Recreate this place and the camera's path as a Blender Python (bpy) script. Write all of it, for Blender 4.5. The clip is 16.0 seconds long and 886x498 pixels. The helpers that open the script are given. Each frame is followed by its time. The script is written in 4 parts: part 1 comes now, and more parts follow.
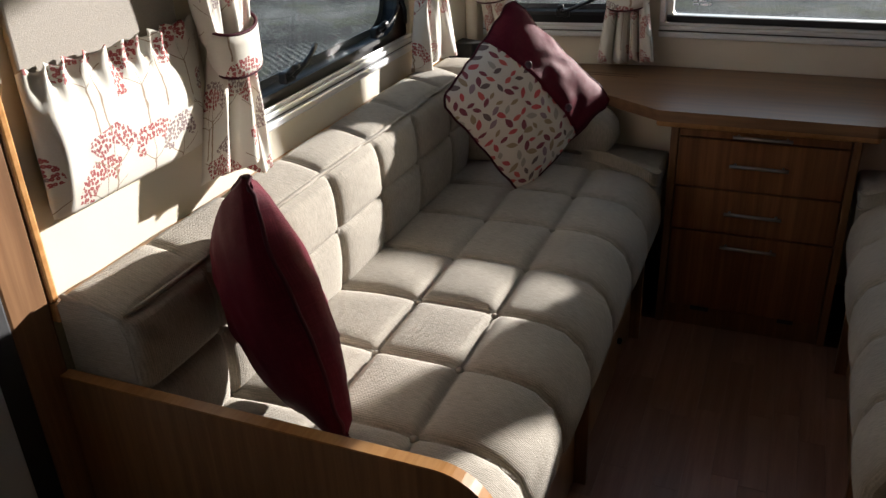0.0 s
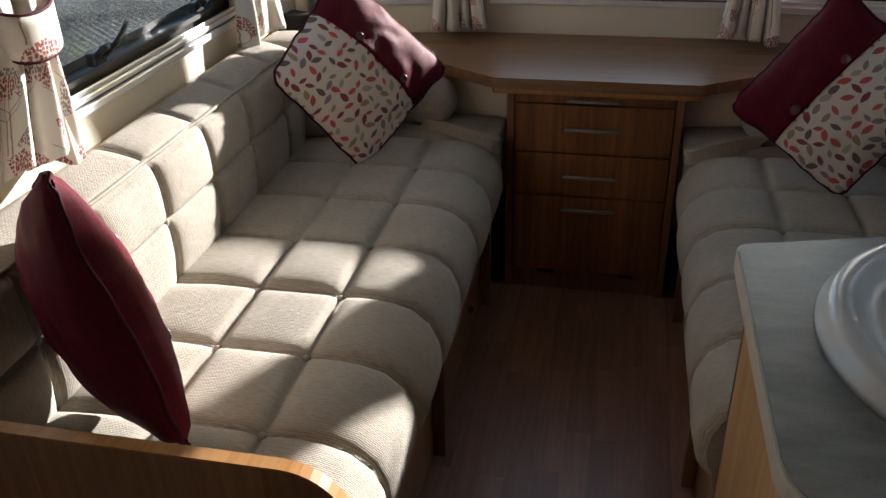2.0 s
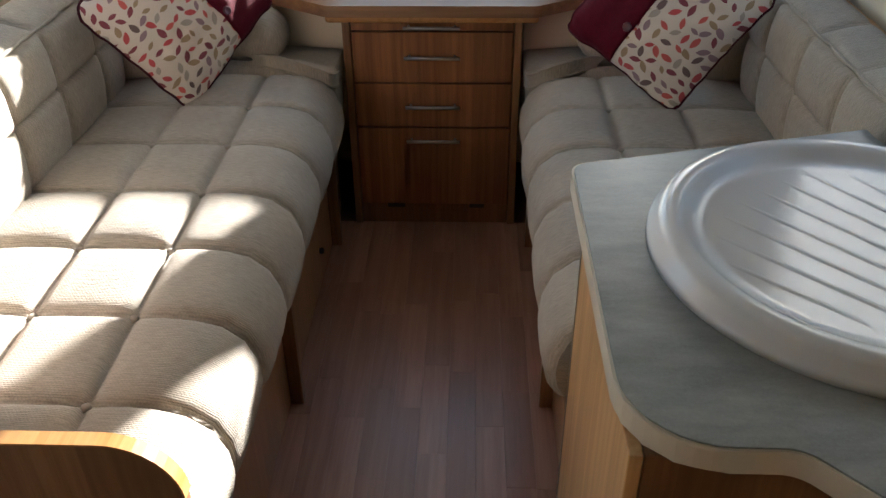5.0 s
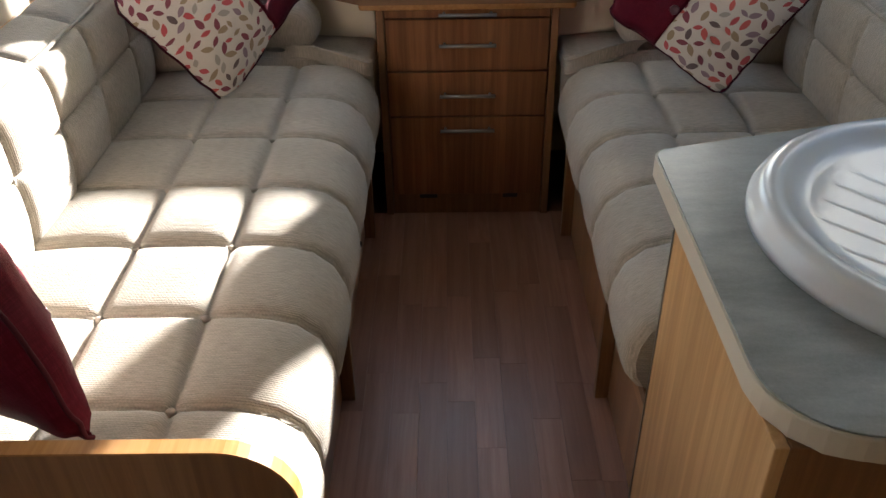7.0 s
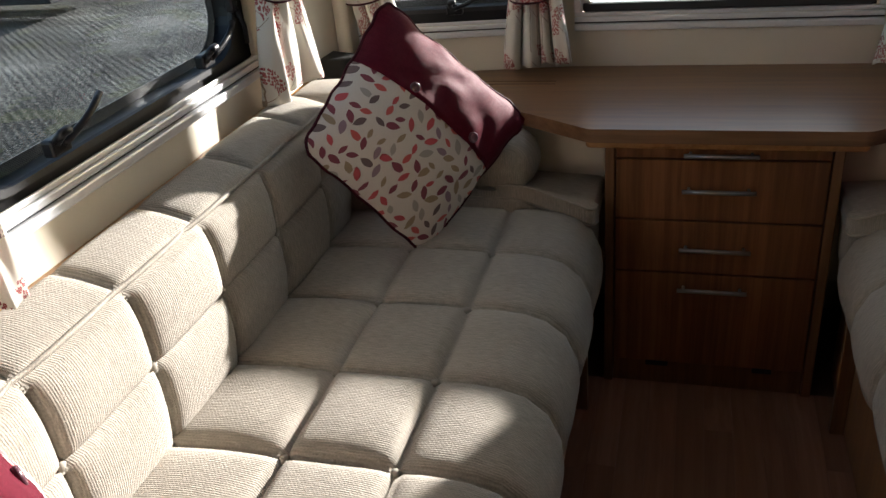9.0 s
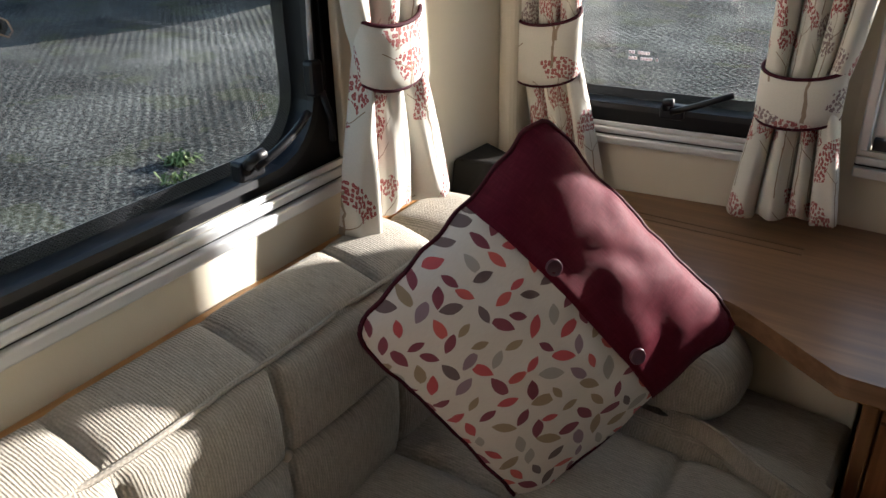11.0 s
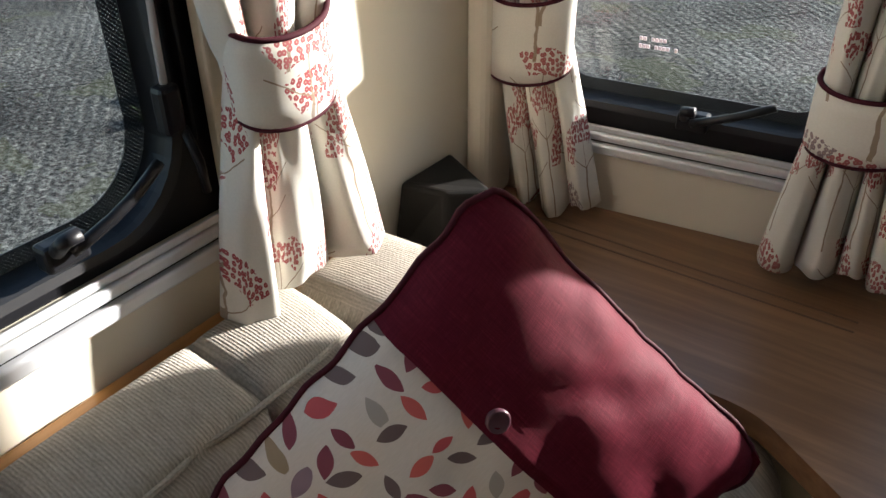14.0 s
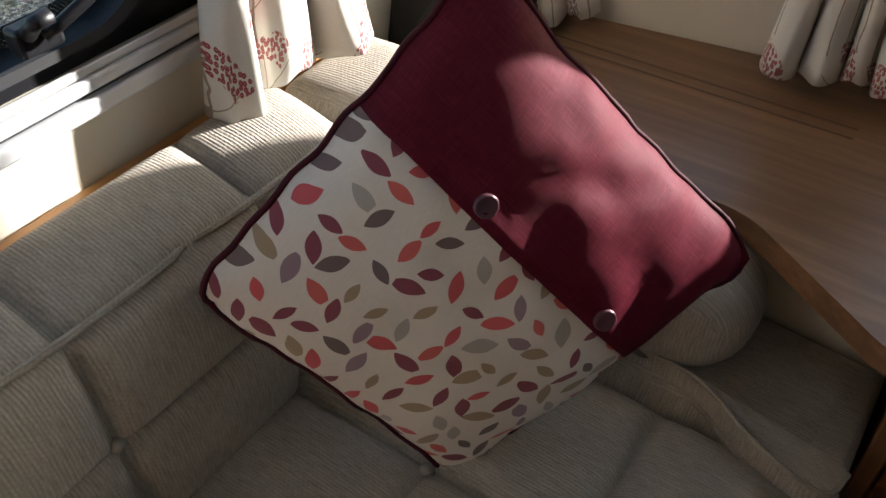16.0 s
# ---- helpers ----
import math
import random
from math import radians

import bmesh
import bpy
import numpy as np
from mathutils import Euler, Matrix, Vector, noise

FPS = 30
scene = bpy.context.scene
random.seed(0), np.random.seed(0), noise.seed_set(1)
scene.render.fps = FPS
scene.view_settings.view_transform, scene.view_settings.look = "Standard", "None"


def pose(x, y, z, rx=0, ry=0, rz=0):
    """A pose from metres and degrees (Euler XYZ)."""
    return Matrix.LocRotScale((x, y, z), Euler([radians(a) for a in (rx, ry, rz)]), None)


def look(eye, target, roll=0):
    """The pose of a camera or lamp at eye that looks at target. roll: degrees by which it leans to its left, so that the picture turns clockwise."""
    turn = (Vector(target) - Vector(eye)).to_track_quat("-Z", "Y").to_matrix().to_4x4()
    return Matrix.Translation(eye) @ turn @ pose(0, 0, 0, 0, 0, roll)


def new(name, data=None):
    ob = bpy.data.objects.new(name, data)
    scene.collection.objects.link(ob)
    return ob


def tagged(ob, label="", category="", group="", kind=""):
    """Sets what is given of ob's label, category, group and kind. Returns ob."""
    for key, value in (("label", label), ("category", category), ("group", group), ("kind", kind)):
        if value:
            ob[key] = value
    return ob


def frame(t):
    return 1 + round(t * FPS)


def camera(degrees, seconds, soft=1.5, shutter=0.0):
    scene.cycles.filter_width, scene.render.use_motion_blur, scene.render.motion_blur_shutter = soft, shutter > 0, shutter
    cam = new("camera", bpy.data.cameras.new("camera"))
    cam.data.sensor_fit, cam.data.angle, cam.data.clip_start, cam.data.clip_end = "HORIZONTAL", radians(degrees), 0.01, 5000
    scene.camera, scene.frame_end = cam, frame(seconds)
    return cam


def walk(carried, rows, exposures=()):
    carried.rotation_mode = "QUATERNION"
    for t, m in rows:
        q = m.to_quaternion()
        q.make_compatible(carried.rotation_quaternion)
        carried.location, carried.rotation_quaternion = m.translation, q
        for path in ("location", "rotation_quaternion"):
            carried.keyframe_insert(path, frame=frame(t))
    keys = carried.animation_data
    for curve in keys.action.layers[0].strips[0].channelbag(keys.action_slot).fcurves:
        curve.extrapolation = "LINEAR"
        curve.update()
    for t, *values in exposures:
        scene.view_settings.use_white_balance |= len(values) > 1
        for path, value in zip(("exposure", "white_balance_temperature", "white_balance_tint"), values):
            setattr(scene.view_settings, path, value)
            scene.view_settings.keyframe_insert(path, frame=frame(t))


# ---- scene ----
cam = camera(55.8, 16.0)
PATH = [
    (0, (0.051, 0.007, 1.587), (-0.66, 1.644, 0.685), -2.6),
    (0.5, (0.058, 0.021, 1.585), (-0.594, 1.664, 0.649), -2.8),
    (1, (0.062, 0.036, 1.583), (-0.521, 1.691, 0.623), -2.5),
    (1.5, (0.065, 0.056, 1.577), (-0.418, 1.736, 0.606), -1.8),
    (2, (0.069, 0.064, 1.582), (-0.31, 1.767, 0.606), -1.6),
    (2.5, (0.075, 0.074, 1.579), (-0.209, 1.796, 0.602), -1.5),
    (3, (0.093, 0.085, 1.582), (-0.107, 1.812, 0.592), -1.1),
    (3.5, (0.097, 0.096, 1.581), (-0.002, 1.826, 0.583), -0.6),
    (4, (0.101, 0.099, 1.573), (0.044, 1.821, 0.559), -0.3),
    (4.5, (0.099, 0.099, 1.561), (0.047, 1.792, 0.498), -0.4),
    (4.7, (0.12, 0.11, 1.554), (0.058, 1.789, 0.47), -0.5),
    (6.8, (-0.008, 0.168, 1.523), (-0.035, 1.799, 0.366), -1.0),
    (7, (-0.058, 0.162, 1.526), (-0.076, 1.813, 0.396), -1.0),
    (7.5, (-0.12, 0.2, 1.526), (-0.267, 1.911, 0.5), -2.5),
    (8, (-0.124, 0.343, 1.504), (-0.422, 2.067, 0.536), -3.6),
    (8.5, (-0.096, 0.531, 1.505), (-0.537, 2.254, 0.591), -4.9),
    (9, (-0.095, 0.637, 1.499), (-0.629, 2.32, 0.56), -5.6),
    (9.5, (-0.176, 0.832, 1.494), (-0.763, 2.533, 0.622), -3.4),
    (9.7, (-0.22, 0.917, 1.489), (-0.818, 2.627, 0.641), -2.3),
    (11.8, (-0.247, 1.674, 1.497), (-1.378, 3.028, 0.554), -1.9),
    (12, (-0.283, 1.721, 1.504), (-1.386, 3.093, 0.555), -1.6),
    (12.5, (-0.346, 1.801, 1.519), (-1.392, 3.21, 0.558), -1.3),
    (13, (-0.371, 1.831, 1.522), (-1.4, 3.238, 0.542), -1.3),
    (13.5, (-0.379, 1.849, 1.513), (-1.375, 3.248, 0.487), -0.5),
    (14, (-0.38, 1.857, 1.503), (-1.351, 3.221, 0.409), -0.7),
    (14.5, (-0.376, 1.86, 1.491), (-1.311, 3.196, 0.332), -0.3),
    (15, (-0.371, 1.86, 1.477), (-1.292, 3.148, 0.256), -0.6),
    (15.5, (-0.368, 1.85, 1.46), (-1.258, 3.078, 0.157), -1.0),
    (16, (-0.355, 1.842, 1.443), (-1.209, 3.028, 0.077), -1.0),
]
EXPOSURES = [(0, 2.06), (1.0, 2.02), (2.0, 2.46), (3.0, 2.98), (4.0, 3.36), (4.7, 3.5), (6.8, 3.58), (7.3, 3.54), (8.0, 3.18), (8.6, 2.62), (9.5, 2.43), (12.0, 2.62), (14.0, 2.6), (15.2, 2.56), (16.0, 2.68)]
walk(cam, [(t, look(eye, target, roll)) for t, eye, target, roll in PATH], EXPOSURES)

# ---- light ----
SUN_AZ, SUN_EL = 26.5, 13.5          # degrees right of the caravan's nose, degrees above the horizon
world = bpy.data.worlds.new("sky_world")
scene.world = world
world.use_nodes = True
sky = world.node_tree.nodes.new("ShaderNodeTexSky")
sky.sky_type = 'NISHITA'
sky.sun_disc = False
sky.sun_elevation = radians(SUN_EL)
sky.sun_rotation = radians(SUN_AZ)
back = world.node_tree.nodes["Background"]
back.inputs["Strength"].default_value = 0.085
world.node_tree.links.new(sky.outputs[0], back.inputs["Color"])
sun = new("sun", bpy.data.lights.new("sun", 'SUN'))
sun.data.energy = 3.4
sun.data.angle = radians(1.1)
sun.data.color = (1.0, 0.965, 0.925)
sun_from = Vector((math.sin(radians(SUN_AZ)) * math.cos(radians(SUN_EL)), math.cos(radians(SUN_AZ)) * math.cos(radians(SUN_EL)), math.sin(radians(SUN_EL))))
sun.rotation_euler = sun_from.to_track_quat("Z", "Y").to_euler()


def window_lamp(x, y, z, w, h, yaw, watts):
    """The sky's light in the upper part of a window opening."""
    lamp = new("window_daylight", bpy.data.lights.new("window_daylight", 'AREA'))
    lamp.data.shape, lamp.data.size, lamp.data.size_y = 'RECTANGLE', w, h
    lamp.data.energy = watts
    lamp.data.color = (0.82, 0.91, 1.0)
    lamp.matrix_world = pose(x, y, z, 90, 0, yaw)


window_lamp(0.0, 3.09, 1.63, 0.72, 0.4, 180, 0.09)
window_lamp(-0.75, 3.05, 1.63, 0.32, 0.4, 186, 0.08)
window_lamp(0.75, 3.05, 1.63, 0.32, 0.4, 174, 0.05)
window_lamp(-1.1, 1.92, 1.55, 0.85, 0.26, 270, 0.07)
window_lamp(1.1, 1.92, 1.55, 0.85, 0.26, 90, 0.02)


# ---- materials ----
class Graph:
    def __init__(self, name):
        self.mat = bpy.data.materials.new(name)
        self.mat.use_nodes = True
        self.tree = self.mat.node_tree
        self.bsdf = self.tree.nodes["Principled BSDF"]
        self.out = self.tree.nodes["Material Output"]

    def node(self, kind, flat="", **ins):
        n = self.tree.nodes.new(kind)
        if kind == "ShaderNodeTexVoronoi" and flat:
            n.voronoi_dimensions = flat
        if kind == "ShaderNodeTexWhiteNoise" and flat:
            n.noise_dimensions = flat
        for k, v in ins.items():
            self.put(n.inputs[k.replace("_", " ")], v)
        return n

    def put(self, sock, v):
        if hasattr(v, "is_output"):
            self.tree.links.new(v, sock)
        else:
            sock.default_value = v

    def calc(self, op, a, b=0.0, c=0.0):
        n = self.tree.nodes.new("ShaderNodeMath")
        n.operation = op
        for s, v in zip(n.inputs, (a, b, c)):
            self.put(s, v)
        return n.outputs[0]

    def vcalc(self, op, a, b=(0, 0, 0)):
        n = self.tree.nodes.new("ShaderNodeVectorMath")
        n.operation = op
        self.put(n.inputs[0], a)
        self.put(n.inputs[1], b)
        return n.outputs[0]

    def mix(self, f, a, b, kind="MIX"):
        n = self.tree.nodes.new("ShaderNodeMix")
        n.data_type, n.blend_type = "RGBA", kind
        self.put(n.inputs[0], f)
        for s, v in ((n.inputs[6], a), (n.inputs[7], b)):
            self.put(s, v if hasattr(v, "is_output") else (*v[:3], 1.0))
        return n.outputs[2]

    def ramp(self, f, stops, flat=False):
        n = self.tree.nodes.new("ShaderNodeValToRGB")
        n.color_ramp.interpolation = "CONSTANT" if flat else "LINEAR"
        el = n.color_ramp.elements
        while len(el) < len(stops):
            el.new(0.5)
        for e, (p, c) in zip(el, stops):
            e.position, e.color = p, (*c, 1.0)
        self.put(n.inputs[0], f)
        return n.outputs[0]

    def noise(self, vec, scale, detail=4.0, rough=0.55):
        return self.node("ShaderNodeTexNoise", Vector=vec, Scale=scale, Detail=detail, Roughness=rough).outputs[0]

    def coords(self, which="Object"):
        return self.node("ShaderNodeTexCoord").outputs[which]

    def scaled(self, vec, s):
        return self.vcalc("MULTIPLY", vec, s)

    def xyz(self, vec):
        return self.node("ShaderNodeSeparateXYZ", Vector=vec).outputs

    def bump(self, height, strength, distance=0.002):
        n = self.node("ShaderNodeBump", Height=height, Strength=strength, Distance=distance)
        self.put(self.bsdf.inputs["Normal"], n.outputs[0])

    def finish(self, colour, rough=0.6, metal=0.0, **more):
        b = self.bsdf.inputs
        self.put(b["Base Color"], colour if hasattr(colour, "is_output") else (*colour, 1.0))
        self.put(b["Roughness"], rough)
        self.put(b["Metallic"], metal)
        for k, v in more.items():
            self.put(b[k.replace("_", " ")], v)
        return self.mat


def dark(c, f):
    return tuple(f * k for k in c)


def plain(name, c, rough=0.5, metal=0.0, var=0.12, scale=6.0, bump=0.15, fine=180.0, **more):
    g = Graph(name)
    v = g.coords()
    n = g.noise(v, scale)
    col = g.mix(n, dark(c, 1 - var), dark(c, 1 + var))
    f = g.noise(v, fine, 3.0)
    if bump:
        g.bump(f, bump, 0.001)
    r = g.calc("MULTIPLY_ADD", g.noise(v, scale * 4), 0.16, rough - 0.08)
    return g.finish(col, r, metal, **more)


def mottled(name, c1, c2, rough):
    """Laminate with soft drawn-out clouds and a fine speckle."""
    g = Graph(name)
    v = g.coords()
    cloud = g.noise(g.scaled(v, (7, 22, 10)), 1.0, 6.0, 0.65)
    speck = g.noise(v, 260.0, 3.0, 0.7)
    t = g.calc("ADD", g.calc("MULTIPLY", cloud, 0.75), g.calc("MULTIPLY", speck, 0.25))
    g.bump(speck, 0.08, 0.0006)
    return g.finish(g.ramp(t, [(0.36, c1), (0.64, c2)]), g.calc("MULTIPLY_ADD", cloud, 0.2, rough - 0.1))


def wood(name, c1, c2, grain=(60, 60, 2.2), rough=0.4, strip=None, rnd=0.0):
    g = Graph(name)
    v = g.coords()
    if rnd:
        rv = g.node("ShaderNodeObjectInfo").outputs["Random"]
        v = g.vcalc("ADD", v, g.vcalc("MULTIPLY", g.node("ShaderNodeCombineXYZ", X=rv, Y=rv, Z=rv).outputs[0], (7, 3, 5)))
    warp = g.noise(g.scaled(v, (3, 3, 3)), 1.0, 2.0)
    n = g.noise(g.vcalc("ADD", g.scaled(v, grain), g.node("ShaderNodeCombineXYZ", X=warp, Y=warp, Z=warp).outputs[0]), 1.0, 6.0, 0.65)
    big = g.noise(g.scaled(v, tuple(k * 0.22 for k in grain)), 1.0, 3.0)
    t = g.calc("ADD", g.calc("MULTIPLY", n, 0.75), g.calc("MULTIPLY", big, 0.4))
    col = g.ramp(t, [(0.32, dark(c1, 0.8)), (0.5, c1), (0.7, c2)])
    if strip is not None:
        axis, width = strip
        w = g.node("ShaderNodeTexWhiteNoise", "1D", W=g.calc("FLOOR", g.calc("DIVIDE", g.xyz(v)[axis], width)))
        col = g.mix(g.calc("MULTIPLY", w.outputs[0], 0.38), col, dark(c1, 0.45))
    if rnd:
        col = g.mix(g.calc("MULTIPLY", rv, rnd), col, dark(c1, 0.5))
    g.bump(n, 0.12, 0.0006)
    return g.finish(col, g.calc("MULTIPLY_ADD", n, 0.2, rough - 0.1))


def upholstery(name, c):
    """Ribbed chenille: ribs run across the pads, V of the map is along the seat."""
    g = Graph(name)
    uv = g.coords("UV")
    x = g.xyz(uv)
    wob = g.noise(uv, 24.0, 3.0, 0.6)
    row = g.calc("ADD", g.calc("DIVIDE", x[1], 0.0043), g.calc("MULTIPLY", wob, 1.1))
    over = g.calc("MULTIPLY", g.calc("FLOOR", row), math.pi)
    cross = g.calc("SINE", g.calc("ADD", g.calc("MULTIPLY", x[0], 2 * math.pi / 0.0068), over))
    rib = g.calc("ADD", g.calc("MULTIPLY", g.calc("SINE", g.calc("MULTIPLY", row, 2 * math.pi)), 0.75), g.calc("MULTIPLY", cross, 0.45))
    slub = g.noise(g.scaled(uv, (45, 300, 1)), 1.0, 3.0, 0.6)
    knot = g.noise(uv, 330.0, 2.0, 0.7)
    big = g.noise(uv, 5.0, 3.0)
    t = g.calc("ADD", g.calc("ADD", g.calc("MULTIPLY", slub, 0.5), g.calc("MULTIPLY", knot, 0.25)), g.calc("MULTIPLY", big, 0.25))
    col = g.ramp(t, [(0.3, dark(c, 0.55)), (0.5, c), (0.7, dark(c, 1.38))])
    col = g.mix(g.calc("MULTIPLY_ADD", rib, -0.14, 0.17), col, dark(c, 0.4))
    g.bump(g.calc("ADD", g.calc("MULTIPLY", rib, 0.36), g.calc("MULTIPLY", slub, 1.2)), 0.5, 0.0016)
    return g.finish(col, 0.95, Sheen_Weight=0.08, Sheen_Roughness=0.6)


def cell_frame(g, uv, scale, randomness):
    """Cell-centred coordinates in metres and a random colour a cell."""
    vor = g.node("ShaderNodeTexVoronoi", "2D", Vector=uv, Scale=scale, Randomness=randomness)
    d = g.vcalc("SUBTRACT", uv, vor.outputs["Position"])
    return d, vor.outputs["Color"]


def leaf_print(name):
    """Scattered lens-shaped leaves on oatmeal linen."""
    g = Graph(name)
    uv = g.coords("UV")
    base = g.mix(g.noise(g.scaled(uv, (900, 90, 1)), 1.0, 2.0), (0.52, 0.47, 0.41), (0.64, 0.59, 0.53))
    col = base
    for scale, shift, length, width in ((31.0, 0.0, 0.0188, 0.0083),):
        p = g.vcalc("ADD", uv, (shift * 1.03 + 0.4, shift * 0.77, 0))
        d, rc = cell_frame(g, p, scale, 0.42)
        r = g.xyz(rc)
        ang = g.calc("MULTIPLY", r[0], 6.2832)
        dx, dy, _ = g.xyz(d)
        ca, sa = g.calc("COSINE", ang), g.calc("SINE", ang)
        a = g.calc("ADD", g.calc("MULTIPLY", dx, ca), g.calc("MULTIPLY", dy, sa))
        b = g.calc("SUBTRACT", g.calc("MULTIPLY", dy, ca), g.calc("MULTIPLY", dx, sa))
        size = g.calc("MULTIPLY_ADD", r[1], 0.42, 0.66)
        an = g.calc("DIVIDE", a, g.calc("MULTIPLY", size, length))
        bn = g.calc("DIVIDE", g.calc("ABSOLUTE", b), g.calc("MULTIPLY", size, width))
        inside = g.calc("LESS_THAN", bn, g.calc("SUBTRACT", 1.0, g.calc("MULTIPLY", an, an)))
        lc = g.ramp(r[2], [(0.0, (0.2, 0.045, 0.065)), (0.2, (0.46, 0.075, 0.08)), (0.36, (0.3, 0.225, 0.14)),
                           (0.56, (0.135, 0.095, 0.09)), (0.68, (0.5, 0.1, 0.085)), (0.8, (0.25, 0.17, 0.2)), (0.92, (0.34, 0.31, 0.27))], True)
        col = g.mix(inside, col, lc)
    weave = g.noise(g.scaled(uv, (700, 250, 1)), 1.0, 2.0)
    g.bump(weave, 0.25, 0.0008)
    return g.finish(col, 0.9, Sheen_Weight=0.1)


def blossom_print(name, layers=((0.0, 5.2), (0.41, 5.8))):
    """Cream cotton printed with umbels: stalks, fanned twigs and arcs of small red or grey blossoms."""
    g = Graph(name)
    uv = g.coords("UV")
    cream = g.mix(g.noise(g.scaled(uv, (300, 300, 1)), 1.0, 2.0), (0.66, 0.63, 0.56), (0.77, 0.74, 0.67))
    col = cream
    twig = (0.29, 0.205, 0.135)
    for shift, scale in layers:
        p = g.vcalc("ADD", uv, (shift, shift * 1.7, 0))
        d, rc = cell_frame(g, p, scale, 0.55)
        wob = g.calc("MULTIPLY_ADD", g.noise(p, 22.0, 2.0), 0.02, -0.01)
        r = g.xyz(rc)
        dx, dy, _ = g.xyz(d)
        dx = g.calc("ADD", dx, wob)
        rad = g.calc("SQRT", g.calc("ADD", g.calc("MULTIPLY", dx, dx), g.calc("MULTIPLY", dy, dy)))
        ang = g.calc("ARCTAN2", dx, dy)
        up = g.calc("LESS_THAN", g.calc("ABSOLUTE", ang), 1.55)
        fan = g.calc("LESS_THAN", g.calc("MULTIPLY", rad, g.calc("ABSOLUTE", g.calc("SINE", g.calc("MULTIPLY", ang, 2.9)))), 0.0026)
        fan = g.calc("MULTIPLY", g.calc("MULTIPLY", fan, up), g.calc("LESS_THAN", rad, 0.066))
        stalk = g.calc("MULTIPLY", g.calc("LESS_THAN", g.calc("ABSOLUTE", dx), 0.0025), g.calc("LESS_THAN", dy, 0.0))
        lines = g.calc("MAXIMUM", fan, stalk)
        col = g.mix(g.calc("MULTIPLY", lines, 0.9), col, twig)
        dots = g.node("ShaderNodeTexVoronoi", "2D", Vector=uv, Scale=125.0, Randomness=0.75)
        dot = g.calc("LESS_THAN", dots.outputs["Distance"], 0.43)
        centre = g.calc("LESS_THAN", dots.outputs["Distance"], 0.1)
        edge = g.calc("MULTIPLY_ADD", g.noise(p, 60.0, 2.0), 0.02, -0.01)
        rr = g.calc("ADD", rad, edge)
        ring = g.calc("MULTIPLY", g.calc("GREATER_THAN", rr, 0.044), g.calc("LESS_THAN", rr, 0.084))
        arc = g.calc("MULTIPLY", ring, g.calc("LESS_THAN", g.calc("ABSOLUTE", g.calc("SUBTRACT", ang, g.calc("MULTIPLY_ADD", r[1], 1.4, -0.7))), 1.0))
        fc = g.ramp(r[0], [(0.0, (0.34, 0.06, 0.065)), (0.4, (0.38, 0.1, 0.1)), (0.62, (0.25, 0.185, 0.19)), (0.82, (0.3, 0.055, 0.065))], True)
        fc = g.mix(centre, fc, (0.5, 0.36, 0.28))
        col = g.mix(g.calc("MULTIPLY", arc, dot), col, fc)
    g.bump(g.noise(g.scaled(uv, (900, 900, 1)), 1.0, 2.0), 0.2, 0.0006)
    m = g.finish(col, 0.85, Sheen_Weight=0.1)
    thin = g.node("ShaderNodeBsdfTranslucent", Color=col)
    mixer = g.node("ShaderNodeMixShader")
    mixer.inputs[0].default_value = 0.16
    g.tree.links.new(g.bsdf.outputs[0], mixer.inputs[1])
    g.tree.links.new(thin.outputs[0], mixer.inputs[2])
    g.tree.links.new(mixer.outputs[0], g.out.inputs[0])
    return m


def satin(name, c):
    """Maroon slubbed silk with a soft sheen."""
    g = Graph(name)
    uv = g.coords("UV")
    slub = g.noise(g.scaled(uv, (30, 900, 1)), 1.0, 4.0, 0.7)
    cross = g.noise(g.scaled(uv, (700, 40, 1)), 1.0, 3.0, 0.7)
    t = g.calc("ADD", g.calc("MULTIPLY", slub, 0.6), g.calc("MULTIPLY", cross, 0.4))
    col = g.ramp(t, [(0.3, dark(c, 0.6)), (0.52, c), (0.75, dark(c, 1.9))])
    crease = g.noise(g.scaled(uv, (11, 7, 1)), 1.0, 2.0)
    g.bump(g.calc("ADD", g.calc("MULTIPLY", t, 0.5), g.calc("MULTIPLY", crease, 6.0)), 0.5, 0.003)
    return g.finish(col, 0.6, Sheen_Weight=0.0, Sheen_Roughness=0.35, Sheen_Tint=(1.0, 0.5, 0.55, 1), Specular_IOR_Level=0.06, Specular_Tint=(1.0, 0.35, 0.4, 1))


def pane_material(name, tint, gloss=0.06):
    g = Graph(name)
    clear = g.node("ShaderNodeBsdfTransparent", Color=(*tint, 1))
    shiny = g.node("ShaderNodeBsdfGlossy", Roughness=0.03)
    m = g.node("ShaderNodeMixShader")
    m.inputs[0].default_value = gloss
    g.tree.links.new(clear.outputs[0], m.inputs[1])
    g.tree.links.new(shiny.outputs[0], m.inputs[2])
    g.tree.links.new(m.outputs[0], g.out.inputs[0])
    return g.mat


